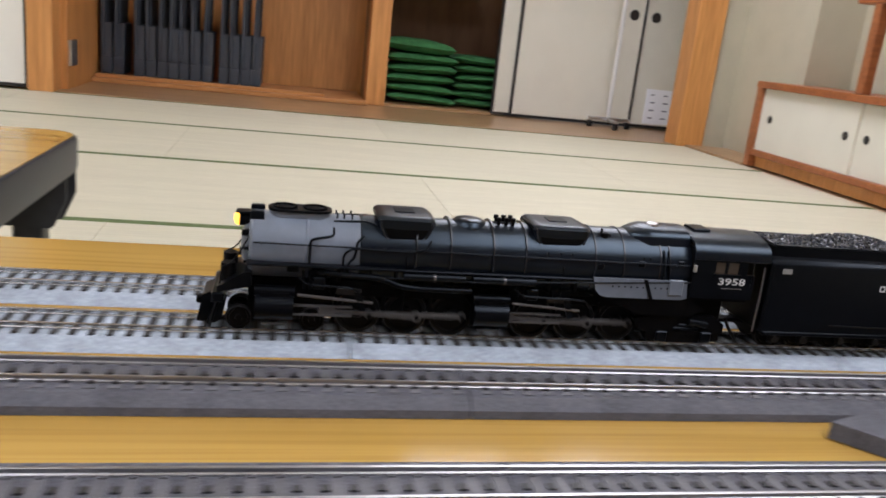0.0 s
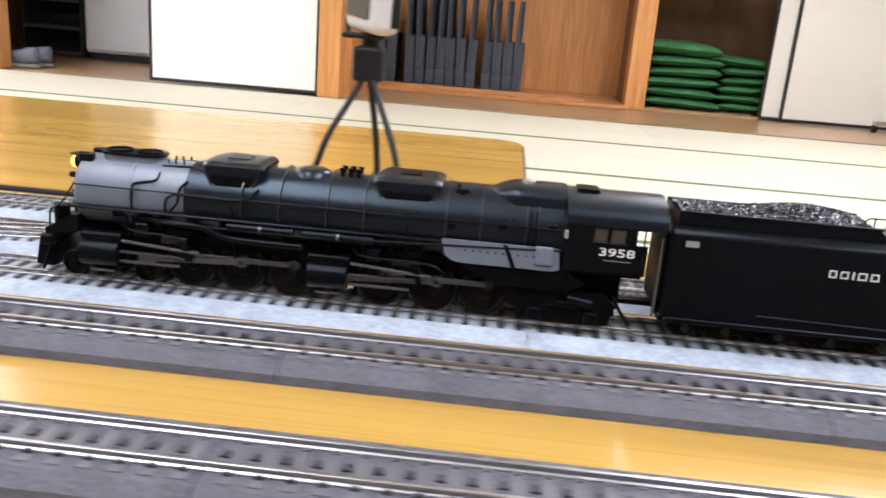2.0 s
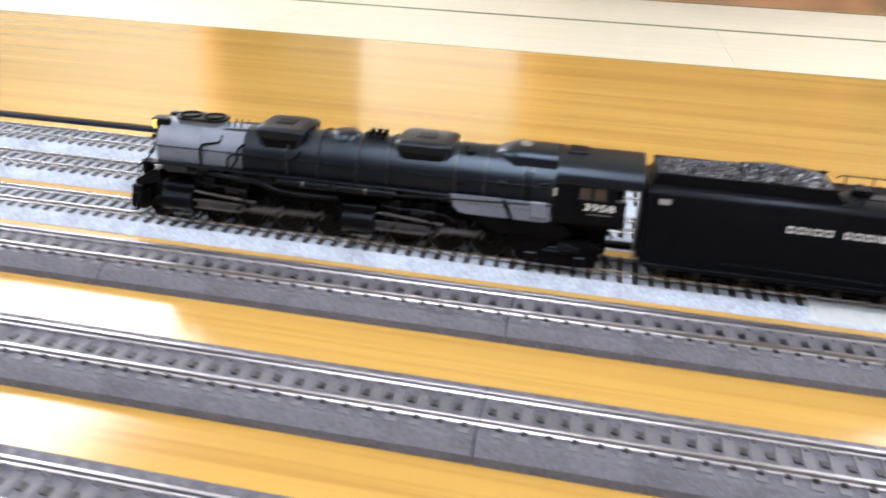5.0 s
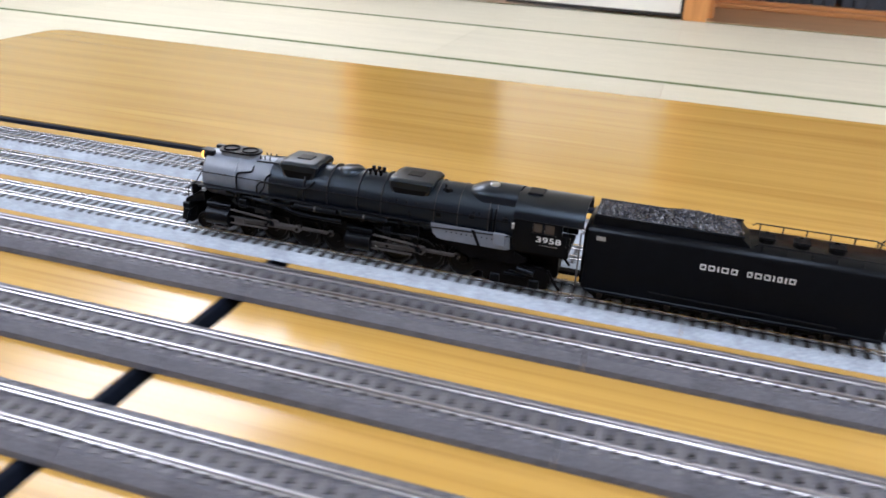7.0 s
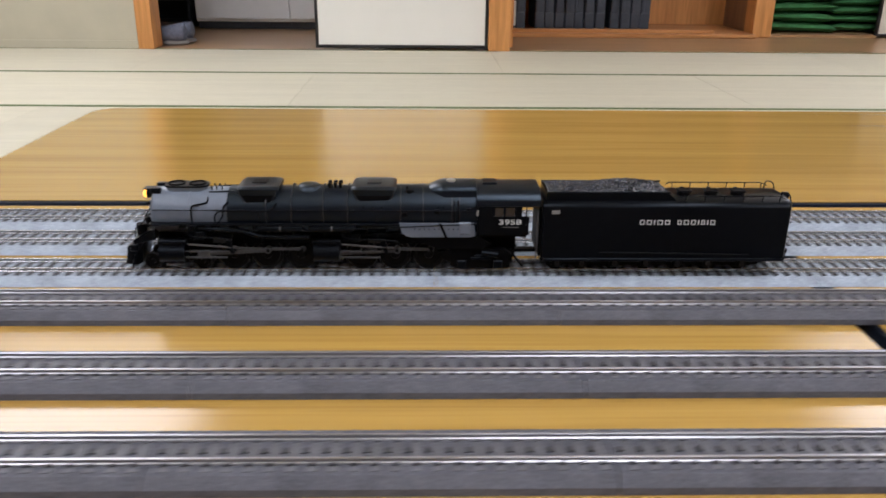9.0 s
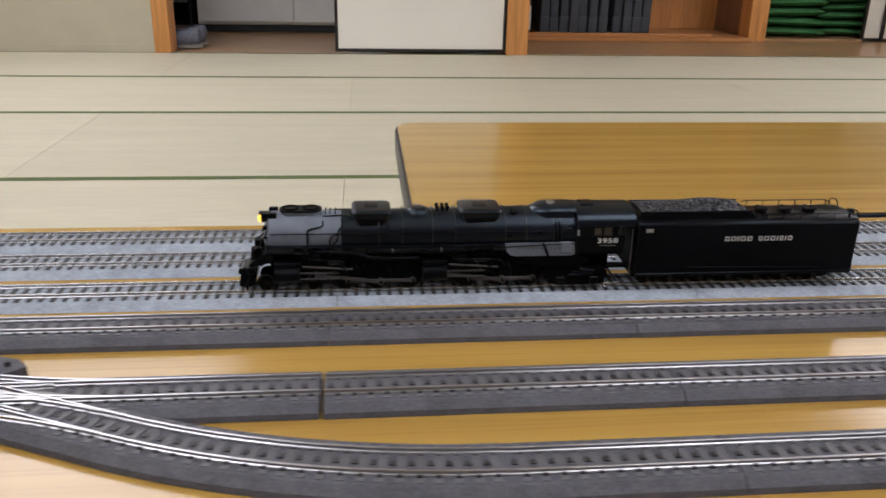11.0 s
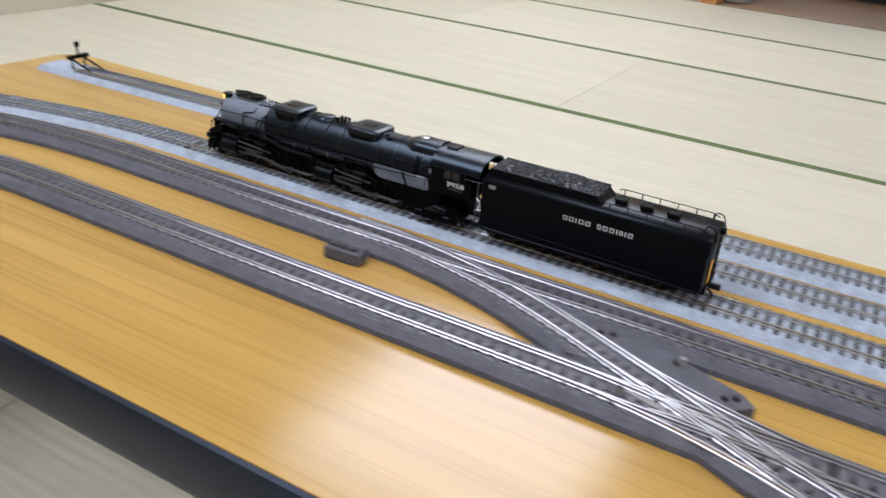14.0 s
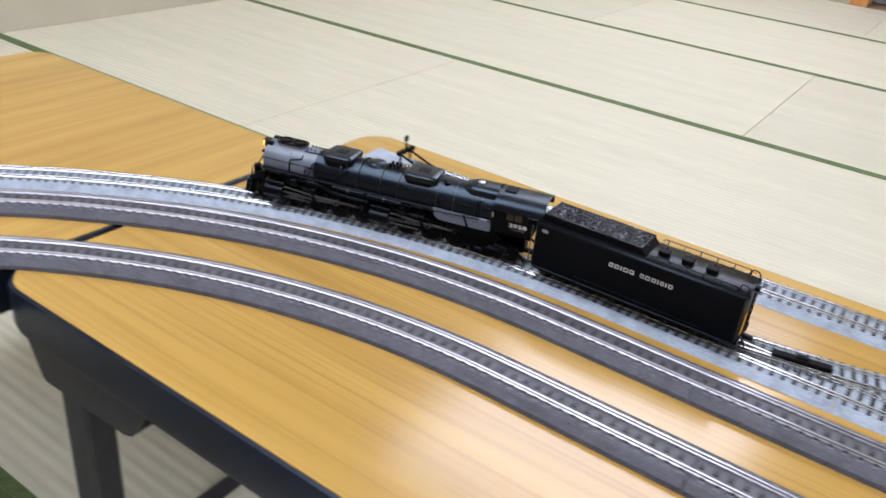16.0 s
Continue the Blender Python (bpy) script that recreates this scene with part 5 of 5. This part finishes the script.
# springs, hangers and piping that fill the running gear
for s in (-1, 1):
    for x in AXLES:
        sp = part("leaf_spring", boxm(x - 0.0070, x + 0.0070, *sorted((s * 0.0098, s * 0.0116)), 0.0222, 0.0230, 0.0002), IRON_MATT, LOCO)
        part("spring_leaf", boxm(x - 0.0050, x + 0.0050, *sorted((s * 0.0098, s * 0.0116)), 0.0231, 0.0239), IRON_MATT, sp)
        part("spring_leaf", boxm(x - 0.0030, x + 0.0030, *sorted((s * 0.0098, s * 0.0116)), 0.0240, 0.0248), IRON_MATT, sp)
        part("brake_hanger", prism(bmesh.new(), [(x - 0.0106, 0.0190), (x - 0.0092, 0.0190), (x - 0.0098, 0.0045), (x - 0.0118, 0.0045)], "y", *sorted((s * 0.0072, s * 0.0100))), IRON_MATT, LOCO)
    for x in (0.0585, 0.0720, 0.0835, 0.0965, 0.1090, 0.1420, 0.1535, 0.1660):
        part("board_bracket", prism(bmesh.new(), [(x, 0.0318), (x + 0.0011, 0.0318), (x + 0.0011, 0.0262), (x, 0.0262)], "y", *sorted((s * 0.0110, s * 0.0172))), IRON_MATT, LOCO)
    for x0, x1, z in ((0.0420, 0.0660, 0.0250), (0.1380, 0.1720, 0.0238)):
        part("lubricator", boxm(x0 + 0.006, x0 + 0.0115, *sorted((s * 0.0128, s * 0.0170)), z - 0.003, z + 0.0025, 0.0005), IRON, LOCO)
        part("pipe", pipe(bmesh.new(), bent([(x0, s * 0.0165, z + 0.002), (x0 + 0.004, s * 0.0172, z - 0.001), (x1, s * 0.0172, z - 0.0015), (x1 + 0.004, s * 0.0155, z - 0.006)], 4, 0.3), 0.0005, 6), IRON, LOCO, smooth=True)
    for x in (0.0440, 0.0465, 0.1395, 0.1420):
        part("pipe", pipe(bmesh.new(), [(x, s * 0.0150, 0.0300), (x + 0.0006, s * 0.0155, 0.0215)], 0.0006, 6), IRON, LOCO, smooth=True)
    # Plain dark panels added behind the wheels to fill the gaps.
    part("dark_backing", boxm(0.0560, 0.1180, *sorted((s * 0.0070, s * 0.0096)), 0.0170, 0.0300, 0.0005), IRON_MATT, LOCO)
    part("dark_backing", boxm(0.1370, 0.2000, *sorted((s * 0.0070, s * 0.0096)), 0.0170, 0.0300, 0.0005), IRON_MATT, LOCO)
    # trailing truck: deep cast frame with journals and springs
    tf = part("trailing_frame", prism(bmesh.new(), [(0.1985, 0.0135), (0.2060, 0.0160), (0.2400, 0.0160), (0.2455, 0.0120), (0.2455, 0.0075), (0.2405, 0.0060), (0.2095, 0.0060), (0.2020, 0.0085)], "y", *sorted((s * 0.0125, s * 0.0155))), IRON_MATT, LOCO)
    for x in (0.2135, 0.2365):
        part("journal_box", boxm(x - 0.0028, x + 0.0028, *sorted((s * 0.0130, s * 0.0168)), 0.0028, 0.0082, 0.0005), IRON, tf)
    part("truck_spring", boxm(0.2190, 0.2320, *sorted((s * 0.0150, s * 0.0166)), 0.0088, 0.0104, 0.0003), IRON, tf)
    part("truck_spring", boxm(0.2215, 0.2295, *sorted((s * 0.0150, s * 0.0166)), 0.0106, 0.0120, 0.0003), IRON, tf)


def wheel_mesh(r, crank, half=0.0082):
    """Two wheels on their axle, turned as one piece, with crank pins where they have them."""
    w = 0.0013
    one = [(-half - w, r * 0.18), (-half - w * 1.1, r * 0.26), (-half - w * 0.3, r * 0.32), (-half - w * 0.3, r * 0.74), (-half - w, r * 0.80), (-half - w, r * 0.96),
           (-half - w * 0.8, r), (-half + w * 0.5, r), (-half + w, r + 0.0006), (-half + w, r * 0.8), (-half + w * 0.4, r * 0.72), (-half + w * 0.4, r * 0.13)]
    prof = one + [(-y, rr) for y, rr in reversed(one)]
    bm = lathe(bmesh.new(), prof, (0, 0, 0), "y", 30)
    for f in bm.faces:
        if math.hypot(f.calc_center_median().x, f.calc_center_median().z) > r * 0.93:
            f.material_index = 1
    if crank:
        for s in (-1, 1):
            rod(bm, (crank, s * half, 0), (crank, s * (half + 0.0072), 0), 0.0011, 10)
    return bm


CRANK = 0.0046
proto = part("drive_wheel", wheel_mesh(DRIVE_R, CRANK), [DRIVER, TYRE], LOCO, "black driving wheel pair on its axle", smooth=True)
small = part("truck_wheel", wheel_mesh(SMALL_R, 0), [DRIVER, TYRE], LOCO)
DRIVERS, SMALLS = [], []
for i, x in enumerate(AXLES):
    w = proto if i == 0 else new("drive_wheel", proto.data)
    w.parent = LOCO
    w["label"] = "black driving wheel pair on its axle"
    DRIVERS.append((w, x))
for i, x in enumerate((0.0176, 0.0490, 0.2135, 0.2365)):
    w = small if i == 0 else new("truck_wheel", small.data)
    w.parent = LOCO
    SMALLS.append((w, x, SMALL_R))
for x0, x1 in ((0.0130, 0.0530), (0.2060, 0.2440)):
    for s in (-1, 1):
        y0, y1 = sorted((s * 0.0045, s * 0.0060))
        part("truck_frame", prism(bmesh.new(), [(x0, 0.0072), (x1, 0.0072), (x1 - 0.003, 0.0040), (x0 + 0.003, 0.0040)], "y", y0, y1) if x0 < 0.1 else
             prism(bmesh.new(), [(x0, 0.0105), (x1, 0.0105), (x1, 0.0030), (x1 - 0.010, 0.0022), (x0 + 0.008, 0.0022), (x0, 0.0040)], "y", *sorted((s * 0.0120, s * 0.0150))), IRON_MATT, LOCO)

# rods: one coupling rod and one main rod a side on each engine
ROD_PARTS, MAIN_PARTS = [], []
for g in (0, 3):
    for s in (-1, 1):
        xa, xm, xb = AXLES[g], AXLES[g + 1], AXLES[g + 2]
        bm = boxm(xa - xm, xb - xm, -0.0006, 0.0006, -0.0011, 0.0011, 0.0003)
        for x in (xa, xm, xb):
            rod(bm, (x - xm, -0.0008, 0), (x - xm, 0.0008, 0), 0.0021, 14)
        ROD_PARTS.append((part("coupling_rod", bm, RODS, LOCO, "dull metal coupling rod"), xm, s * 0.0118))
        ln = 0.040
        bm = prism(bmesh.new(), [(0.0, 0.0012), (0.0, -0.0012), (-ln, -0.0008), (-ln, 0.0008)], "y", -0.0006, 0.0006)
        rod(bm, (0, -0.0008, 0), (0, 0.0008, 0), 0.0022, 14)
        rod(bm, (-ln, -0.0008, 0), (-ln, 0.0008, 0), 0.0016, 12)
        box(bm, -ln - 0.0035, -ln + 0.0035, -0.0012, 0.0012, -0.0022, 0.0022)
        MAIN_PARTS.append((part("main_rod", bm, RODS, LOCO, "dull metal main rod"), xm, s * 0.0142, ln, s))

# ---- the tender ----
TENDER = empty("tender", "long black model tender with coal load and silver-grey lettering", "tender")
TENDER.matrix_world = pose(0, 0, TABLE + RAIL_G)
T0, T1 = 0.2630, 0.4190


def tank_outline(x, inset=0.0):
    w = 0.0188 - inset
    return [(-w, 0.0105), (-w, 0.0435), (-w + 0.0008, 0.0456), (-w + 0.0030, 0.0472), (0, 0.0477), (w - 0.0030, 0.0472), (w - 0.0008, 0.0456), (w, 0.0435), (w, 0.0105)]


bm = bmesh.new()
rings = []
for x, k in ((T0, 0.0012), (T0 + 0.0010, 0.0), (T1 - 0.0040, 0.0), (T1 - 0.0012, 0.0010), (T1, 0.0030)):
    rings.append([bm.verts.new((x, y, z)) for y, z in tank_outline(x, k)])
for a, b in zip(rings, rings[1:]):
    for i in range(len(a)):
        bm.faces.new((a[i], a[(i + 1) % len(a)], b[(i + 1) % len(b)], b[i]))
bm.faces.new(rings[0])
bm.faces.new(rings[-1])
tank = part("tank", bm, IRON, TENDER, smooth=True)
part("bunker", prism(bmesh.new(), [(0.2655, 0.0460), (0.2655, 0.0520), (0.3420, 0.0520), (0.3480, 0.0460)], "y", -0.0132, 0.0132), IRON, TENDER)
for s in (-1, 1):
    part("bunker_lip", boxm(0.2655, 0.3430, *sorted((s * 0.0126, s * 0.0136)), 0.0520, 0.0530, 0.0002), IRON, TENDER)


def coal_heap():
    bm = bmesh.new()
    nx, ny = 74, 24
    grid = []
    for j in range(ny + 1):
        for i in range(nx + 1):
            u, v = i / nx, 2 * j / ny - 1
            h = 0.0522 + 0.0036 * math.exp(-((u - 0.66) / 0.26) ** 2) * (1 - 0.75 * v * v) + 0.0011 * (1 - v * v)
            if u > 0.93:
                h -= 0.003 * (u - 0.93) / 0.07
            h += 0.0011 * noise.noise((u * 60, v * 18, 3.1)) + 0.0007 * noise.noise((u * 130, v * 40, 8.0))
            grid.append(bm.verts.new((0.2665 + 0.0765 * u, v * 0.0124, h)))
    for j in range(ny):
        for i in range(nx):
            a = j * (nx + 1) + i
            bm.faces.new((grid[a], grid[a + 1], grid[a + nx + 2], grid[a + nx + 1]))
    rnd = random.Random(11)
    for k in range(900):
        u, v = rnd.random(), rnd.uniform(-1, 1)
        z = 0.0524 + 0.0036 * math.exp(-((u - 0.66) / 0.26) ** 2) * (1 - 0.75 * v * v) + 0.0011 * (1 - v * v)
        if u > 0.93:
            z -= 0.003 * (u - 0.93) / 0.07
        c = Vector((0.2668 + 0.0758 * u, v * 0.0122, z))
        s = rnd.uniform(0.00035, 0.0008)
        q = Euler((rnd.random() * 6, rnd.random() * 6, rnd.random() * 6)).to_matrix()
        vs = [bm.verts.new(c + q @ Vector(d) * s) for d in ((1.2, 0, 0), (-1, 0.1, 0), (0, 0.9, 0), (0, -1, 0.1), (0, 0, 0.8), (0.1, 0, -0.9))]
        for f in ((0, 2, 4), (2, 1, 4), (1, 3, 4), (3, 0, 4), (2, 0, 5), (1, 2, 5), (3, 1, 5), (0, 3, 5)):
            bm.faces.new([vs[i] for i in f])
    ob = part("coal", bm, COAL, TENDER, "heaped crushed coal")
    ob["kind"] = "stuff"


coal_heap()
for x in (0.3550, 0.3722, 0.3895):
    bm = lathe(bmesh.new(), [(0.0470, 0.0044), (0.0495, 0.0042), (0.0498, 0.0030)], (x, -0.0005, 0), "z", 14)
    h = part("water_hatch", bm, IRON_MATT, TENDER, smooth=True)
    part("hatch_lid", boxm(x - 0.0042, x + 0.0042, -0.0042, 0.0034, 0.0498, 0.0508, 0.0003), IRON_MATT, h)
    part("hatch_hinge", boxm(x - 0.0012, x + 0.0012, 0.0035, 0.0052, 0.0482, 0.0512, 0.0002), IRON, h)
for s in (-1, 1):
    bm = pipe(bmesh.new(), [(0.3480, s * 0.0155, 0.0496), (0.3500, s * 0.0155, 0.0510), (0.4100, s * 0.0155, 0.0510), (0.4150, s * 0.0155, 0.0490)], 0.00035, 6)
    r = part("deck_rail", bm, IRON, TENDER, smooth=True)
    for x in (0.352, 0.364, 0.376, 0.388, 0.400, 0.411):
        part("rail_post", rod(bmesh.new(), (x, s * 0.0155, 0.0466), (x, s * 0.0155, 0.0510), 0.00035, 6), IRON, r)
    part("rear_grab", pipe(bmesh.new(), bent([(0.4115, s * 0.013, 0.0455), (0.4125, s * 0.013, 0.0530), (0.4175, s * 0.013, 0.0520), (0.4200, s * 0.013, 0.0440)], 4, 0.3), 0.0004, 6), IRON, TENDER, smooth=True)
    part("sill", boxm(0.2650, 0.4170, *sorted((s * 0.0150, s * 0.0192)), 0.0088, 0.0108, 0.0003), IRON, TENDER)
    part("side_conduit", pipe(bmesh.new(), bent([(0.300, s * 0.0191, 0.0150), (0.340, s * 0.0193, 0.0145), (0.395, s * 0.0193, 0.0135)], 3, 0.3), 0.0004, 6), IRON, TENDER, smooth=True)
    part("data_plate", boxm(0.2685, 0.2735, *sorted((s * 0.0188, s * 0.0191)), 0.0402, 0.0426), PLATE, TENDER, "worn grey data plate")
    # the builder's lettering as plain blocks of its size and colour
    widths = [1.0, 1.05, 0.35, 1.15, 1.05, None, 0.85, 1.1, 1.0, 0.35, 0.8, 0.35, 1.0]
    gap, space = 0.28, 0.75
    total = sum((w if w else space) + gap for w in widths) - gap
    unit = 0.0475 / total
    x = 0.3235 if s < 0 else 0.3235 + 0.0475
    for w in widths:
        step = (w if w else space) * unit
        if w:
            a, b = (x, x + step) if s < 0 else (x - step, x)
            y0, y1 = sorted((s * 0.0187, s * 0.01895))
            bm = bmesh.new()
            p0, p1, st = a + 0.0002, b - 0.0002, 0.00055
            if p1 - p0 < 0.0016:
                box(bm, p0, p1, y0, y1, 0.0334, 0.0364)
            else:
                box(bm, p0, p0 + st, y0, y1, 0.0334, 0.0364)
                box(bm, p1 - st, p1, y0, y1, 0.0334, 0.0364)
                box(bm, p0 + st, p1 - st, y0, y1, 0.0334, 0.0334 + st)
                box(bm, p0 + st, p1 - st, y0, y1, 0.0364 - st, 0.0364)
            part("letter_block", bm, LETTER, TENDER, "silver-grey block")
        x += (step + gap * unit) * (1 if s < 0 else -1)
    part("truck_frame", prism(bmesh.new(), [(0.2660, 0.0088), (0.4040, 0.0088), (0.4040, 0.0050), (0.3980, 0.0038), (0.3000, 0.0038), (0.2680, 0.0045)], "y", *sorted((s * 0.0108, s * 0.0130))), IRON_MATT, TENDER)
for s in (-1, 1):
    for x in (0.2740, 0.2900, 0.3110, 0.3310, 0.3510, 0.3710, 0.3925):
        jb = part("journal_box", boxm(x - 0.0030, x + 0.0030, *sorted((s * 0.0130, s * 0.0158)), 0.0036, 0.0084, 0.0006), IRON_MATT, TENDER)
        part("bearing_cap", rod(bmesh.new(), (x, s * 0.0157, 0.0060), (x, s * 0.0165, 0.0060), 0.0017, 12), RODS_DARK, jb, "dull grey bearing cap", smooth=True)
        part("leaf_spring", boxm(x - 0.0066, x + 0.0066, *sorted((s * 0.0131, s * 0.0146)), 0.0087, 0.0099, 0.0003), IRON_MATT, TENDER)
part("under_frame", boxm(0.2640, 0.4160, -0.0105, 0.0105, 0.0060, 0.0096), IRON_MATT, TENDER)
bm = bmesh.new()
for y in (-0.0045, 0.0045):
    rod(bm, (0.4205, y, 0.0110), (0.4205, y, 0.0460), 0.0004, 6)
for k in range(7):
    rod(bm, (0.4205, -0.0045, 0.0150 + k * 0.0045), (0.4205, 0.0045, 0.0150 + k * 0.0045), 0.0004, 6)
part("rear_ladder", bm, IRON, TENDER, smooth=True)
part("rear_lamp", rod(bmesh.new(), (0.4190, 0, 0.0470), (0.4225, 0, 0.0470), 0.0024, 14), IRON, TENDER, smooth=True)
part("rear_beam", boxm(0.4150, 0.4205, -0.0150, 0.0150, 0.0080, 0.0125, 0.0005), IRON, TENDER)
part("rear_coupler", boxm(0.4190, 0.4275, -0.0018, 0.0018, 0.0075, 0.0110, 0.0005), RUBBER, TENDER)
part("brake_hose", pipe(bmesh.new(), bent([(0.4195, -0.005, 0.0095), (0.4235, -0.005, 0.0070), (0.4240, -0.005, 0.0030)], 4, 0.4), 0.0007, 6), RUBBER, TENDER, smooth=True)
part("front_sheet", boxm(0.2615, 0.2632, -0.0150, 0.0150, 0.0110, 0.0440, 0.0004), IRON_MATT, TENDER)
part("front_ladder", pipe(bmesh.new(), [(0.2600, -0.0172, 0.0100), (0.2600, -0.0176, 0.0250), (0.2600, -0.0172, 0.0420)], 0.0005, 6), RODS, TENDER, smooth=True)
part("drawbar", boxm(0.2480, 0.2650, -0.0030, 0.0030, 0.0090, 0.0110, 0.0004), IRON_MATT, TENDER)
tw = part("tender_wheel", wheel_mesh(0.0061, 0), [DRIVER, TYRE], TENDER)
for i, x in enumerate((0.2740, 0.2900, 0.3110, 0.3310, 0.3510, 0.3710, 0.3925)):
    w = tw if i == 0 else new("tender_wheel", tw.data)
    w.parent = TENDER
    SMALLS.append((w, x, 0.0061))
part("light_panel", boxm(0.4196, 0.4202, -0.0120, -0.0060, 0.0150, 0.0300), YELLOW, TENDER, "small ochre rear panel")


# ---- what moves ----
def gone(t):
    """How far the train's front has come along the track."""
    return float(np.interp(t, [r[0] for r in TRAIN_ROWS], [-r[1] for r in TRAIN_ROWS]))


def on_track(s):
    """A place of the track's centre line, s metres before the start."""
    if -s >= BEND_X:
        return Vector((-s, G1))
    r = G1 - BEND_Y
    a = (s + BEND_X) / r
    return Vector((BEND_X - r * math.sin(a), BEND_Y + r * math.cos(a)))


def ride(t, u0, u1):
    """The pose of a vehicle whose two pivots lie u0 and u1 behind the train's front."""
    s = gone(t)
    p, q = on_track(s - u0), on_track(s - u1)
    d = q - p
    a = math.atan2(d.y, d.x)
    o = p - d.normalized() * u0
    return Matrix.Translation((o.x, o.y, TABLE + RAIL_G)) @ Matrix.Rotation(a, 4, "Z")


def motions():
    ticks = [i / 15 for i in range(241)]
    walk(LOCO, [(i / 5, ride(i / 5, 0.070, 0.190)) for i in range(81)])
    walk(TENDER, [(i / 5, ride(i / 5, 0.290, 0.400)) for i in range(81)])
    for w, x in DRIVERS:
        walk(w, [(t, Matrix.Translation((x, 0, DRIVE_R)) @ Matrix.Rotation(-gone(t) / DRIVE_R, 4, "Y")) for t in ticks])
    for w, x, r in SMALLS:
        fine = [i / 30 for i in range(481)]
        walk(w, [(t, Matrix.Translation((x, 0, r)) @ Matrix.Rotation(-gone(t) / r, 4, "Y")) for t in fine])
    for ob, x, y in ROD_PARTS:
        walk(ob, [(t, Matrix.Translation((x + CRANK * math.cos(gone(t) / DRIVE_R), y, DRIVE_R + CRANK * math.sin(gone(t) / DRIVE_R)))) for t in ticks])
    for ob, x, y, ln, s in MAIN_PARTS:
        rows = []
        for t in ticks:
            a = gone(t) / DRIVE_R
            lean = math.asin(max(-1, min(1, (DRIVE_R + CRANK * math.sin(a) - 0.0118) / ln)))
            rows.append((t, Matrix.Translation((x + CRANK * math.cos(a), y, DRIVE_R + CRANK * math.sin(a))) @ Matrix.Rotation(-lean, 4, "Y")))
        walk(ob, rows)


motions()
